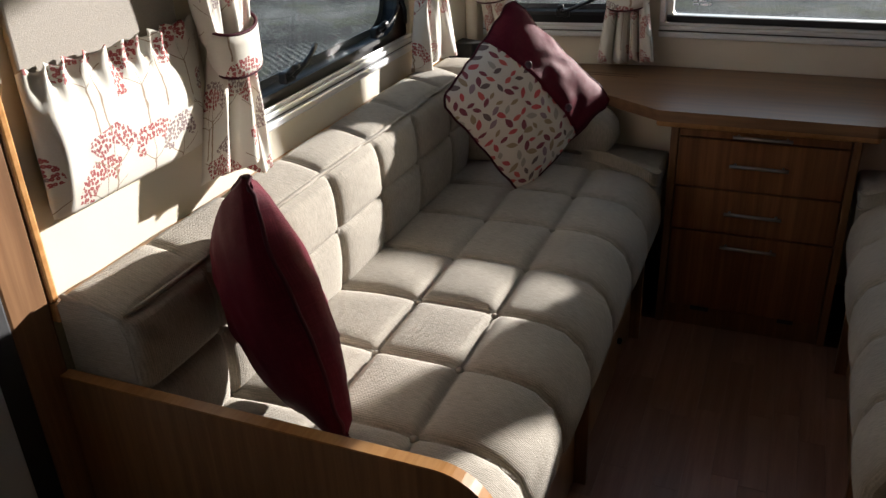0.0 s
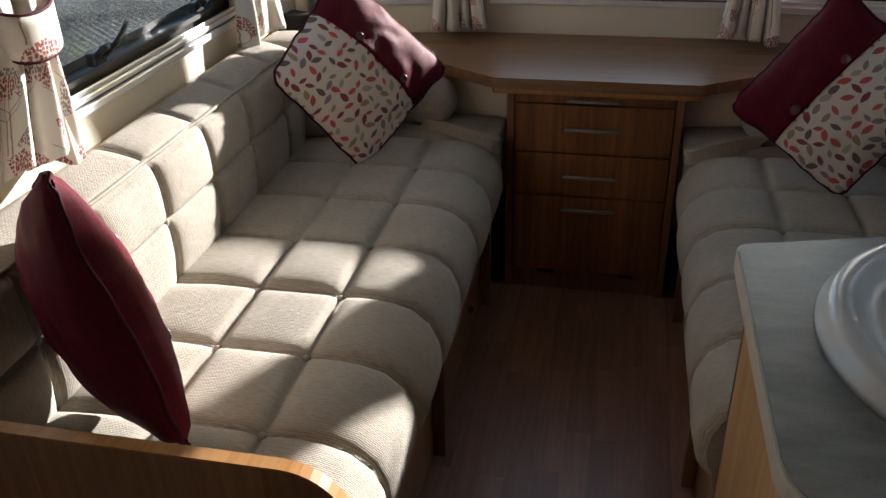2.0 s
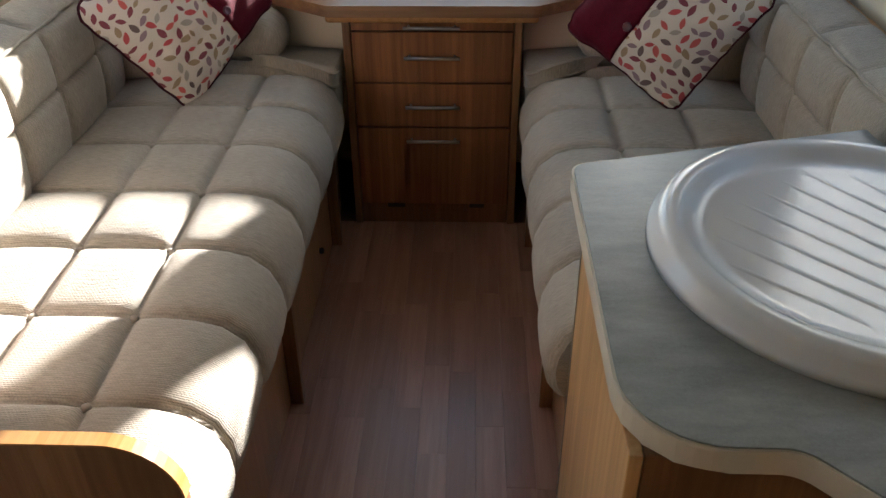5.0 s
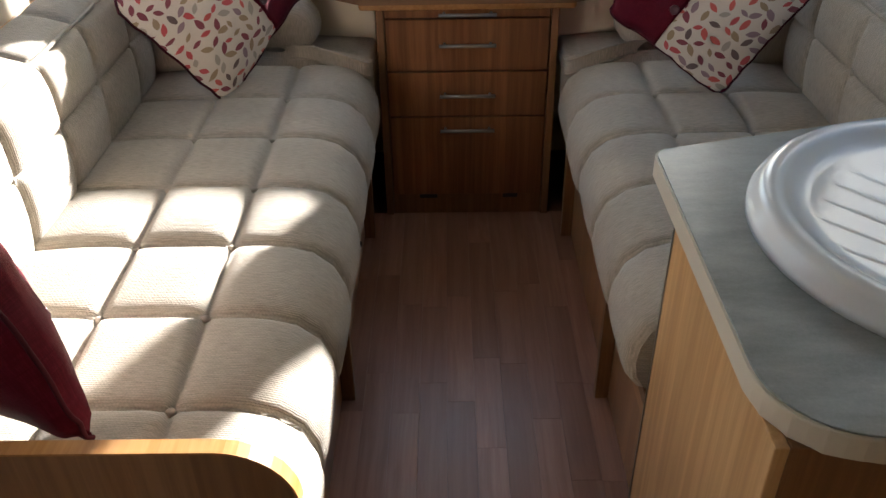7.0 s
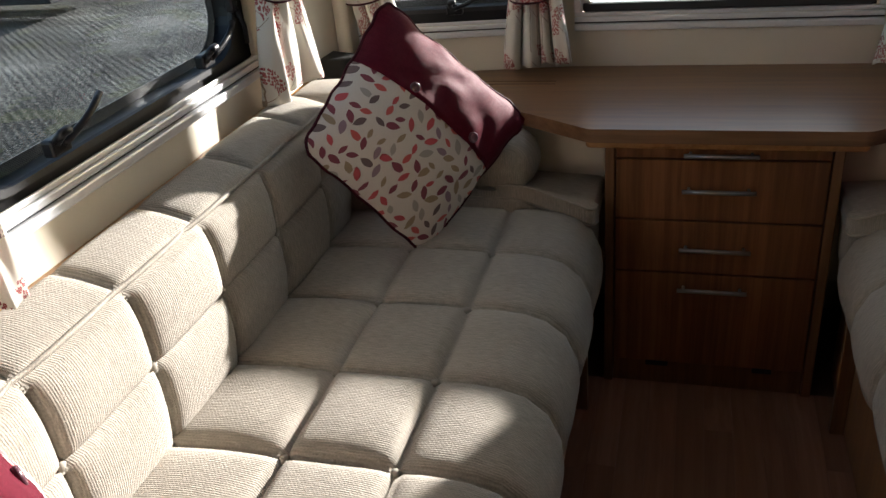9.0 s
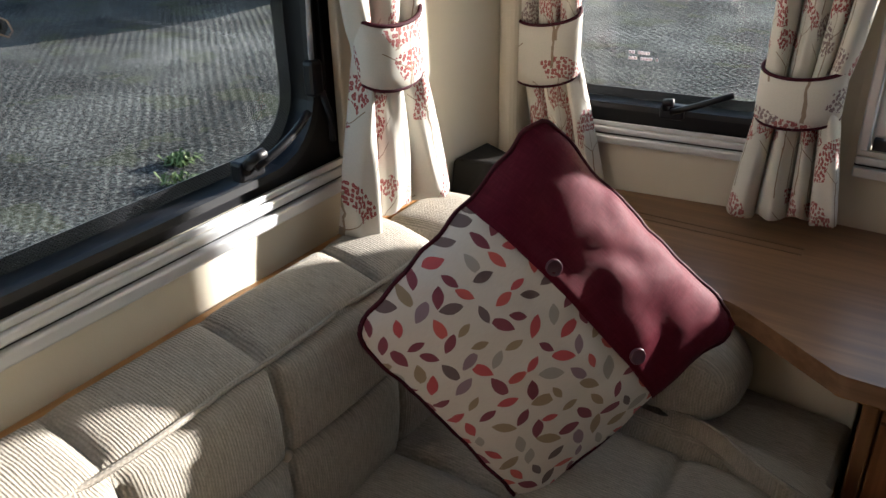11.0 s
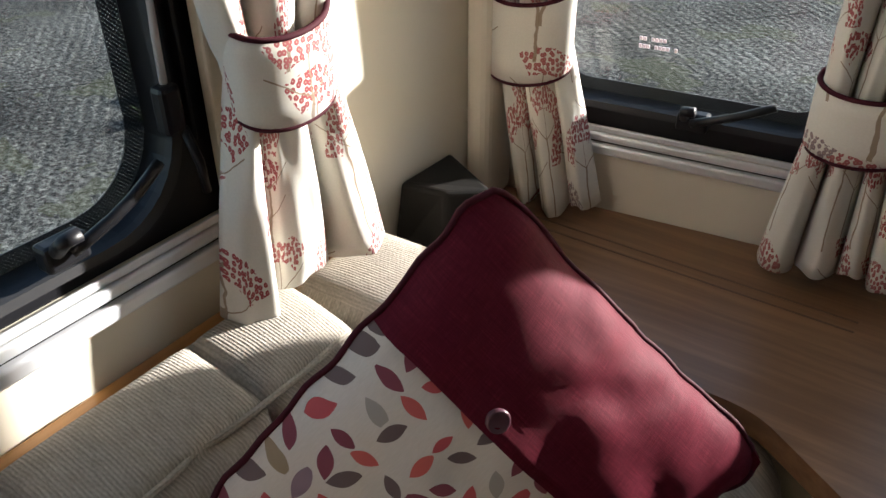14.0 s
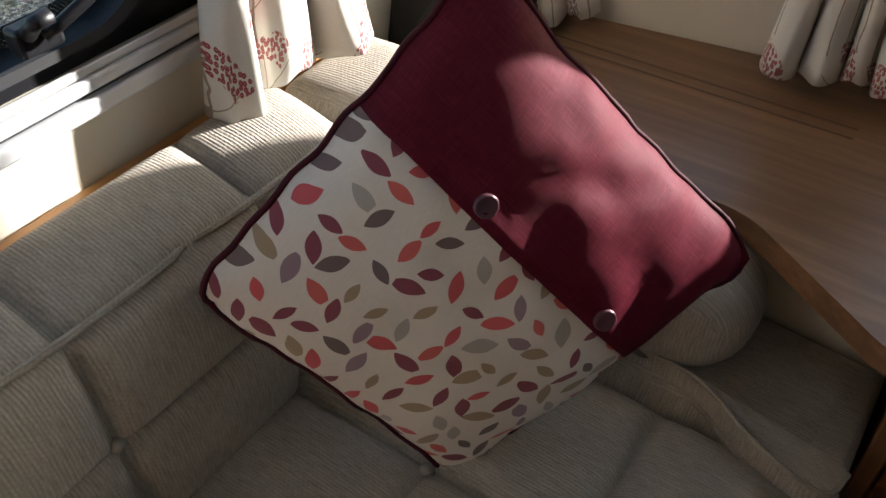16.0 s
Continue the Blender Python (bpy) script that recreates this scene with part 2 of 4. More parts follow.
def brushed_concrete(name):
    g = Graph(name)
    v = g.coords()
    x = g.xyz(v)
    across = g.calc("ADD", g.calc("MULTIPLY", x[0], 0.65), g.calc("MULTIPLY", x[1], 0.76))
    down = g.calc("ADD", g.calc("MULTIPLY", x[0], -0.76), g.calc("MULTIPLY_ADD", x[1], 0.65, -6.91))
    patch = g.calc("FLOOR", g.calc("DIVIDE", down, 3.6))
    wob = g.noise(v, 5.0, 5.0, 0.7)
    drift = g.noise(v, 0.8, 2.0)
    rake = g.calc("MULTIPLY_ADD", across, 2 * math.pi / 0.075, g.calc("ADD", g.calc("MULTIPLY", wob, 1.4), g.calc("MULTIPLY", drift, 6.0)))
    ridge = g.calc("SINE", rake)
    grit = g.noise(v, 30.0, 8.0, 0.85)
    ridge = g.calc("MULTIPLY", ridge, g.calc("MULTIPLY_ADD", g.noise(v, 0.9, 4.0), 1.9, -0.62))
    big = g.noise(v, 0.7, 4.0)
    t = g.calc("ADD", g.calc("MULTIPLY_ADD", grit, 1.9, -0.71), g.calc("MULTIPLY", big, 0.5))
    col = g.ramp(t, [(0.36, (0.022, 0.021, 0.02)), (0.5, (0.1, 0.097, 0.09)), (0.7, (0.36, 0.35, 0.31))])
    groove = g.calc("MULTIPLY", g.calc("LESS_THAN", ridge, -0.14), 0.28)
    col = g.mix(groove, col, (0.014, 0.013, 0.012))
    chip = g.calc("GREATER_THAN", g.noise(v, 75.0, 3.0, 0.6), 0.68)
    col = g.mix(g.calc("MULTIPLY", chip, 0.7), col, (0.55, 0.54, 0.5))
    gap = g.calc("SUBTRACT", g.calc("DIVIDE", g.calc("ADD", down, g.calc("MULTIPLY", wob, 0.03)), 3.6), patch)
    col = g.mix(g.calc("LESS_THAN", gap, 0.008), col, (0.012, 0.012, 0.01))
    moss = g.calc("MULTIPLY", g.calc("GREATER_THAN", g.noise(v, 1.7, 4.0), 0.58), 0.25)
    col = g.mix(moss, col, (0.11, 0.12, 0.04))
    g.bump(g.calc("ADD", g.calc("MULTIPLY", ridge, 0.6), g.calc("MULTIPLY", grit, 1.7)), 0.9, 0.016)
    return g.finish(col, 0.95, Specular_IOR_Level=0.08)


FABRIC = upholstery("chenille_beige", (0.35, 0.311, 0.258))
LEAF = leaf_print("leaf_print_linen")
BLOSSOM = blossom_print("blossom_print_cotton")
BLOSSOM_BAND = blossom_print("blossom_print_band", ((0.13, 5.2), (0.77, 6.0)))
MAROON = satin("maroon_silk", (0.082, 0.0095, 0.018))
MAROON_CORD = plain("maroon_cord", (0.05, 0.007, 0.013), 0.75, fine=600, Specular_IOR_Level=0.15)
CREAM_WALL = plain("cream_wallboard", (0.63, 0.575, 0.47), 0.5, var=0.05, scale=3, bump=0.1, fine=260)
CEILING = plain("white_ceiling_board", (0.74, 0.72, 0.67), 0.6, var=0.03)
OAK = wood("oak_laminate", (0.42, 0.235, 0.1), (0.56, 0.345, 0.165), grain=(70, 70, 2.5), strip=(1, 0.11))
SHELF_OAK = wood("shelf_oak_laminate", (0.15, 0.076, 0.035), (0.23, 0.125, 0.062), grain=(2.4, 55, 55), rough=0.35)
WALNUT = wood("drawer_veneer", (0.17, 0.066, 0.0245), (0.275, 0.12, 0.048), grain=(80, 80, 2.0), strip=(0, 0.062), rough=0.34)
BASE_WOOD = wood("seat_base_veneer", (0.27, 0.135, 0.06), (0.37, 0.205, 0.1), grain=(60, 60, 2.0), rough=0.4)
DARK_WOOD = wood("dark_trim_wood", (0.15, 0.07, 0.03), (0.22, 0.11, 0.048), grain=(60, 60, 2.0), rough=0.4)
TRIM_OAK = wood("trim_oak", (0.36, 0.17, 0.055), (0.46, 0.245, 0.095), grain=(60, 3, 60), rough=0.35)
PLANK = wood("plank_floor_vinyl", (0.3, 0.158, 0.108), (0.41, 0.236, 0.168), grain=(45, 2.2, 45), rough=0.33, rnd=0.55)
JOINT = plain("floor_joint", (0.12, 0.075, 0.05), 0.7)
STEEL = plain("brushed_steel", (0.34, 0.33, 0.31), 0.4, 0.9, bump=0.05)
ALU = plain("aluminium_rail", (0.66, 0.67, 0.69), 0.36, 0.35, var=0.04, bump=0.05)
BLACK = plain("black_plastic", (0.008, 0.008, 0.01), 0.42, var=0.2, Specular_IOR_Level=0.3)
RUBBER = plain("black_rubber", (0.02, 0.02, 0.022), 0.7)
CHARCOAL = plain("charcoal_plastic", (0.01, 0.009, 0.008), 0.65, bump=0.2, fine=700, Specular_IOR_Level=0.15)
WHITE_PLASTIC = plain("white_plastic", (0.54, 0.57, 0.6), 0.17, var=0.02, bump=0.03)
COUNTER = mottled("grey_laminate", (0.15, 0.168, 0.17), (0.25, 0.275, 0.28), 0.36)
COUNTER_EDGE = plain("cream_edging", (0.5, 0.47, 0.4), 0.45, var=0.05)
GREY_CLOTH = plain("grey_ribbed_cloth", (0.3, 0.27, 0.235), 0.9, var=0.2, scale=300, bump=0.6, fine=420)
GREY_DOOR = plain("grey_door_frame", (0.42, 0.45, 0.5), 0.4)
GLASS = pane_material("tinted_acrylic", (0.78, 0.81, 0.83), 0.028)
CONCRETE = brushed_concrete("brushed_concrete")
GEL_WHITE = plain("white_gelcoat", (0.55, 0.62, 0.7), 0.35, var=0.05)


# ---- mesh helpers ----
ORIGIN = {}


def thing(name, base, label, category, group="", kind=""):
    ob = new(name)
    ob.empty_display_size = 0.05
    ob.location = base
    ORIGIN[ob] = Vector(base)
    return tagged(ob, label, category, group, kind)


def link_mesh(name, me, material, parent=None, label="", smooth=True):
    me.materials.append(material)
    if smooth:
        me.polygons.foreach_set("use_smooth", [True] * len(me.polygons))
    if parent is not None:
        me.transform(Matrix.Translation(-ORIGIN[parent]))
    ob = new(name, me)
    if parent is not None:
        ob.parent = parent
        ORIGIN[ob] = ORIGIN[parent]
    if label:
        ob["label"] = label
    return ob


def part(name, bm, material, parent=None, label="", smooth=False):
    me = bpy.data.meshes.new(name)
    bm.to_mesh(me)
    bm.free()
    ob = link_mesh(name, me, material, parent, label, smooth)
    return ob


def raw(name, verts, faces, material, parent=None, label="", uvs=None, smooth=True):
    me = bpy.data.meshes.new(name)
    me.from_pydata([tuple(v) for v in verts], [], faces)
    if uvs is not None:
        layer = me.uv_layers.new(name="map")
        for loop in me.loops:
            layer.data[loop.index].uv = uvs[loop.vertex_index]
    me.validate()
    return link_mesh(name, me, material, parent, label, smooth)


def add_box(bm, lo, hi, m=None):
    geo = bmesh.ops.create_cube(bm, size=1.0)["verts"]
    c = [(a + b) / 2 for a, b in zip(lo, hi)]
    s = [abs(b - a) for a, b in zip(lo, hi)]
    for v in geo:
        v.co = Vector(c[i] + v.co[i] * s[i] for i in range(3))
        if m is not None:
            v.co = m @ v.co
    return geo


def box(name, lo, hi, material, parent=None, label="", bevel=0.003, seg=2, m=None, smooth=False):
    bm = bmesh.new()
    add_box(bm, lo, hi, m)
    if bevel:
        bmesh.ops.bevel(bm, geom=bm.edges[:], offset=bevel, segments=seg, affect='EDGES', profile=0.5)
    return part(name, bm, material, parent, label, smooth)


def soft_box(name, lo, hi, material, parent=None, label="", r=0.05, seg=5, puff=0.0):
    """A rounded, slightly puffed cushion block, mapped in metres."""
    bm = bmesh.new()
    add_box(bm, lo, hi)
    bmesh.ops.bevel(bm, geom=bm.edges[:], offset=r, segments=seg, affect='EDGES', profile=0.5)
    bmesh.ops.subdivide_edges(bm, edges=[e for e in bm.edges if e.calc_length() > 0.05], cuts=6, use_grid_fill=True)
    c = [(a + b) / 2 for a, b in zip(lo, hi)]
    h = [(b - a) / 2 for a, b in zip(lo, hi)]
    for v in bm.verts:
        q = [(v.co[i] - c[i]) / h[i] for i in range(3)]
        for i in range(3):
            o = [abs(q[k]) for k in range(3) if k != i]
            v.co[i] += puff * q[i] * (1 - o[0] ** 2) * (1 - o[1] ** 2)
    lay = bm.loops.layers.uv.new("map")
    bm.normal_update()
    for f in bm.faces:
        for lp in f.loops:
            p = lp.vert.co
            lp[lay].uv = (p.x + p.z, p.y) if abs(f.normal.y) < 0.7 else (p.z, p.x)
    return part(name, bm, material, parent, label, True)


def prism(name, outline, z0, z1, material, parent=None, label="", bevel=0.004, seg=2):
    """An upright slab from an outline (x, y), anticlockwise from above."""
    bm = bmesh.new()
    low = [bm.verts.new((x, y, z0)) for x, y in outline]
    top = [bm.verts.new((x, y, z1)) for x, y in outline]
    n = len(outline)
    bm.faces.new(low[::-1])
    bm.faces.new(top)
    for i in range(n):
        bm.faces.new((low[i], low[(i + 1) % n], top[(i + 1) % n], top[i]))
    if bevel:
        rim = [e for e in bm.edges if abs(e.verts[0].co.z - e.verts[1].co.z) < 1e-6]
        bmesh.ops.bevel(bm, geom=rim, offset=bevel, segments=seg, affect='EDGES', profile=0.5)
    return part(name, bm, material, parent, label)


def fillet(points, radii, n=6):
    """A closed outline with rounded corners."""
    out = []
    k = len(points)
    for i, (p, r) in enumerate(zip(points, radii)):
        p = Vector(p)
        a, b = Vector(points[i - 1]) - p, Vector(points[(i + 1) % k]) - p
        if r <= 0:
            out.append(tuple(p))
            continue
        a.normalize(), b.normalize()
        half = a.angle(b) / 2
        d = r / math.tan(half)
        c = p + (a + b).normalized() * r / math.sin(half)
        s, e = p + a * d - c, p + b * d - c
        t0 = math.atan2(s.y, s.x)
        dt = (math.atan2(e.y, e.x) - t0 + math.pi) % (2 * math.pi) - math.pi
        for j in range(n + 1):
            out.append((c.x + r * math.cos(t0 + dt * j / n), c.y + r * math.sin(t0 + dt * j / n)))
    return out


def tube(name, pts, r, material, parent=None, label="", sides=8, closed=False):
    pts = [Vector(p) for p in pts]
    n = len(pts)
    verts, faces, uvs = [], [], []
    up = Vector((0.13, 0.21, 0.97)).normalized()
    run = 0.0
    for i, p in enumerate(pts):
        a = pts[i - 1] if (i or closed) else p
        b = pts[(i + 1) % n] if (i < n - 1 or closed) else p
        t = (b - a).normalized()
        s = t.cross(up)
        if s.length < 0.05:
            s = t.cross(Vector((1, 0, 0)))
        s.normalize()
        w = s.cross(t)
        run += (p - pts[i - 1]).length if i else 0
        for j in range(sides):
            q = 2 * math.pi * j / sides
            verts.append(p + r * (math.cos(q) * s + math.sin(q) * w))
            uvs.append((run, r * q))
    for i in range(n if closed else n - 1):
        for j in range(sides):
            a, b = i * sides + j, i * sides + (j + 1) % sides
            c, d = ((i + 1) % n) * sides + (j + 1) % sides, ((i + 1) % n) * sides + j
            faces.append((a, b, c, d))
    if not closed:
        faces.append(tuple(range(sides))[::-1])
        faces.append(tuple(range((n - 1) * sides, n * sides)))
    ob = raw(name, verts, faces, material, parent, label, uvs)
    return ob


def lathe(name, profile, centre, material, parent=None, label="", n=40, m=None):
    """Turns (radius, height) points round the upright axis through centre."""
    verts, faces = [], []
    k = len(profile)
    for i in range(n):
        q = 2 * math.pi * i / n
        for r, z in profile:
            p = Vector((r * math.cos(q), r * math.sin(q), z))
            if m is not None:
                p = m @ p
            verts.append(Vector(centre) + p)
    for i in range(n):
        for j in range(k - 1):
            a, b = i * k + j, ((i + 1) % n) * k + j
            faces.append((a, b, b + 1, a + 1))
    return raw(name, verts, faces, material, parent, label)


# ---- the caravan's shell ----
HALF, FRONT_SIDE, FRONT_MID, REAR, ROOF = 1.08, 2.995, 3.075, -1.3, 2.03
MID_X = 0.42


def local_frame(p, q, out):
    """Along the wall, outwards, up, from its inner foot."""
    d = (Vector(q) - Vector(p)).normalized()
    return Matrix(((d.x, out[0], 0, p[0]), (d.y, out[1], 0, p[1]), (0, 0, 1, 0), (0, 0, 0, 1)))


def wall(name, p, q, openings, material, label, thick=0.05, z0=-0.12, z1=ROOF):
    length = (Vector(q) - Vector(p)).length
    d = (Vector(q) - Vector(p)).normalized()
    out = (d.y, -d.x) if Vector((d.y, -d.x)).dot(Vector(p) - Vector((0, 1.2))) > 0 else (-d.y, d.x)
    m = local_frame(p, q, out)
    bm = bmesh.new()
    a = 0.0
    for a0, a1, b0, b1 in sorted(openings):
        add_box(bm, (a, 0, z0), (a0, thick, z1), m)
        add_box(bm, (a0, 0, z0), (a1, thick, b0), m)
        add_box(bm, (a0, 0, b1), (a1, thick, z1), m)
        a = a1
    add_box(bm, (a, 0, z0), (length, thick, z1), m)
    bmesh.ops.recalc_face_normals(bm, faces=bm.faces[:])
    ob = part(name, bm, material)
    tagged(ob, label, "wall", kind="structure")
    return m


SIDE_WIN = (1.42, 2.43, 1.004, 1.72)
m_left = wall("wall_left", (-HALF, REAR), (-HALF, FRONT_SIDE), [(SIDE_WIN[0] - REAR, SIDE_WIN[1] - REAR, SIDE_WIN[2], SIDE_WIN[3])], CREAM_WALL, "cream side wall board with a window opening")
m_right = wall("wall_right", (HALF, REAR), (HALF, FRONT_SIDE), [(SIDE_WIN[0] - REAR, SIDE_WIN[1] - REAR, SIDE_WIN[2], SIDE_WIN[3])], CREAM_WALL, "cream side wall board with a window opening")
FL = (Vector((-MID_X, FRONT_MID)) - Vector((-HALF, FRONT_SIDE))).length
m_fl = wall("wall_front_left", (-HALF, FRONT_SIDE), (-MID_X, FRONT_MID), [(0.05, 0.57, 0.922, 1.96)], CREAM_WALL, "cream front wall board beside the nose window")
m_fc = wall("wall_front", (-MID_X, FRONT_MID), (MID_X, FRONT_MID), [(0.035, 2 * MID_X - 0.035, 0.93, 1.96)], CREAM_WALL, "cream front wall board under the nose window")
m_fr = wall("wall_front_right", (HALF, FRONT_SIDE), (MID_X, FRONT_MID), [(0.05, 0.57, 0.922, 1.96)], CREAM_WALL, "cream front wall board beside the nose window")
# out of view: closes the shell, its pale wood chosen to bounce light forward
wall("wall_rear", (-HALF, REAR), (HALF, REAR), [], OAK, "unseen rear partition, pale oak-effect to bounce light")
tagged(box("ceiling", (-1.16, REAR - 0.06, ROOF), (1.16, 3.14, ROOF + 0.05), CEILING, bevel=0), "white ceiling board of the caravan", "ceiling", kind="structure")
floor = box("floor", (-HALF, REAR, -0.12), (HALF, FRONT_MID, -0.006), JOINT, bevel=0)
tagged(floor, "brown wood-look strip floor of the caravan", "floor", kind="structure")
ORIGIN[floor] = Vector((0, 0, 0))
tagged(box("trim_left", (-HALF, 0.885, 0.845), (-HALF + 0.022, 2.64, 0.882), TRIM_OAK, bevel=0.004), "narrow oak rail along the wall above the backrest", "trim", kind="structure")
tagged(box("trim_right", (HALF - 0.022, 1.3, 0.845), (HALF, 2.64, 0.882), TRIM_OAK, bevel=0.004), "narrow oak rail along the wall above the backrest", "trim", kind="structure")
tagged(box("corner_trim_left", (-HALF, 2.9, 0.78), (-HALF + 0.045, FRONT_SIDE - 0.002, ROOF), CREAM_WALL, bevel=0.02, seg=4), "rounded cream corner filler", "trim", kind="structure")
tagged(box("corner_trim_right", (HALF - 0.045, 2.9, 0.78), (HALF, FRONT_SIDE - 0.002, ROOF), CREAM_WALL, bevel=0.02, seg=4), "rounded cream corner filler", "trim", kind="structure")
POST_WOOD = wood("post_wood", (0.15, 0.075, 0.036), (0.22, 0.115, 0.055))
tagged(box("door_post", (-HALF, 0.80, 0.0), (-HALF + 0.012, 0.884, ROOF), POST_WOOD, bevel=0.006), "brown wooden post at the end of the lounge wall", "trim", kind="structure")
tagged(box("wall_edge_trim", (-HALF, 0.885, 0.882), (-HALF + 0.016, 0.903, ROOF), TRIM_OAK, bevel=0.005), "light oak upright edging on the wall", "trim", kind="structure")

door = thing("door_1", (-HALF + 0.03, 0.4, 0.0), "grey entrance door with a pale frame, closed", "door", kind="structure")
box("door_panel", (-HALF, -0.02, 0.02), (-HALF + 0.03, 0.66, 1.86), plain("blue_grey_door", (0.3, 0.36, 0.44), 0.4), door, bevel=0.006)
box("door_frame", (-HALF, 0.66, 0.0), (-HALF + 0.045, 0.735, ROOF - 0.01), GREY_DOOR, door, bevel=0.012, seg=3)
box("door_frame", (-HALF, -0.095, 0.0), (-HALF + 0.045, -0.02, ROOF - 0.01), GREY_DOOR, door, bevel=0.012, seg=3)
box("door_seal", (-HALF, 0.738, 0.0), (-HALF + 0.02, 0.797, ROOF - 0.01), RUBBER, door, bevel=0.006)


def frit_material(name):
    g = Graph(name)
    x = g.xyz(g.coords())
    k = 2 * math.pi / 0.0052
    a = g.calc("SINE", g.calc("MULTIPLY", g.calc("ADD", x[0], x[1]), k))
    b = g.calc("SINE", g.calc("MULTIPLY", x[2], k))
    holes = g.calc("GREATER_THAN", g.calc("MULTIPLY", a, b), 0.22)
    m = g.node("ShaderNodeMixShader")
    clear = g.node("ShaderNodeBsdfTransparent", Color=(0.75, 0.77, 0.78, 1))
    g.finish((0.012, 0.012, 0.014), 0.3)
    g.tree.links.new(holes, m.inputs[0])
    g.tree.links.new(g.bsdf.outputs[0], m.inputs[1])
    g.tree.links.new(clear.outputs[0], m.inputs[2])
    g.tree.links.new(m.outputs[0], g.out.inputs[0])
    return g.mat


FRIT = frit_material("dotted_black_print")


def rounded(a0, a1, b0, b1, r):
    return fillet([(a0, b0), (a1, b0), (a1, b1), (a0, b1)], [r] * 4, 8)


def ring(name, outer, inner, o0, o1, m, material, parent, label=""):
    n = len(outer)
    verts, faces = [], []
    for outline, o in ((outer, o0), (inner, o0), (inner, o1), (outer, o1)):
        verts += [m @ Vector((a, o, b)) for a, b in outline]
    for k in range(4):
        for i in range(n):
            j = (i + 1) % n
            c, d = k * n, ((k + 1) % 4) * n
            faces.append((c + i, c + j, d + j, d + i))
    ob = raw(name, verts, faces, material, parent, label, smooth=False)
    return ob


def sheet(name, outline, o0, o1, m, material, parent, label=""):
    n = len(outline)
    verts = [m @ Vector((a, o0, b)) for a, b in outline] + [m @ Vector((a, o1, b)) for a, b in outline]
    faces = [tuple(range(n)), tuple(range(2 * n - 1, n - 1, -1))]
    faces += [(i, n + i, n + (i + 1) % n, (i + 1) % n) for i in range(n)]
    return raw(name, verts, faces, material, parent, label, smooth=False)


def window_unit(name, m, a0, a1, z0, z1, label, jamb=True, border=0.08, low=0.032, rail=0.046, r=0.1, metal=False):
    w = thing(name, m @ Vector(((a0 + a1) / 2, 0, z0)), label, "window", kind="structure")
    o_rect = rounded(a0, a1, z0, z1, 0.02)
    ring("window_frame", o_rect, rounded(a0 + border, a1 - border, z0 + low, z1 - border, r), 0.012, 0.046, m, ALU if metal else BLACK, w, "pale metal frame" if metal else "black plastic inner frame with rounded corners")
    if metal:
        box("dark_gasket", (a0 + 0.004, -0.004, z0 + 0.008), (a1 - 0.004, 0.011, z0 + 0.03), RUBBER, w, "dark gasket strip under the pane", bevel=0.002, m=m)
    if not metal:
        ring("seal", rounded(a0 + border - 0.012, a1 - border + 0.012, z0 + low - 0.012, z1 - border + 0.012, r + 0.005), rounded(a0 + border, a1 - border, z0 + low, z1 - border, r), 0.0, 0.012, m, RUBBER, w, "raised black rubber seal")
    if not metal:
        ring("dotted_edge", rounded(a0 + border - 0.002, a1 - border + 0.002, z0 + low - 0.002, z1 - border + 0.002, r), rounded(a0 + border + 0.022, a1 - border - 0.022, z0 + low + 0.02, z1 - border - 0.022, r - 0.015), 0.047, 0.0485, m, FRIT, w, "dotted black print round the pane")
    pane = sheet("pane", rounded(a0 + 0.01, a1 - 0.01, z0 + 0.01, z1 - 0.01, 0.05), 0.05, 0.0535, m, GLASS, w, "tinted acrylic pane")
    pane.visible_shadow = False
    # blind cassette along the bottom, in two steps
    box("blind_rail", (a0 - 0.02, -0.014, z0 - rail), (a1 + 0.02, 0.0, z0 - rail * 0.56), ALU, w, "silver blind rail under the pane", bevel=0.004, seg=3, m=m)
    # solid dark strip in place of the shade in the recess between the steps
    box("groove_shade", (a0 - 0.02, -0.004, z0 - rail * 0.55), (a1 + 0.02, 0.0, z0 - rail * 0.47), RUBBER, w, "dark strip standing in for the shade between the rails", bevel=0, m=m)
    box("blind_track", (a0 - 0.02, -0.01, z0 - rail * 0.46), (a1 + 0.02, 0.0, z0 - rail * 0.12), ALU, w, bevel=0.004, seg=3, m=m)
    box("track_lip", (a0 - 0.02, -0.005, z0 - rail * 0.1), (a1 + 0.02, 0.0, z0 + 0.006), ALU, w, bevel=0.002, m=m)
    if jamb:
        over = 0.0 if metal else 0.034
        for c, e in ((a0 - 0.02, a0 + over), (a1 - over, a1 + 0.02)):
            box("side_track", (c, -0.018, z0 + 0.008), (e, 0.0, z1), ALU if metal else CREAM_WALL, w, "" if metal else "cream blind side channel", bevel=0.004, m=m)
        if not metal:
            for c in (a0 + 0.046, a1 - 0.052):
                box("frame_rib", (c, 0.002, z0 + 0.1), (c + 0.006, 0.014, z1 - 0.02), BLACK, w, bevel=0.002, m=m)
    box("head_rail", (a0 - 0.02, -0.04, z1), (a1 + 0.02, 0.0, z1 + 0.06), ALU, w, bevel=0.008, m=m)
    return w


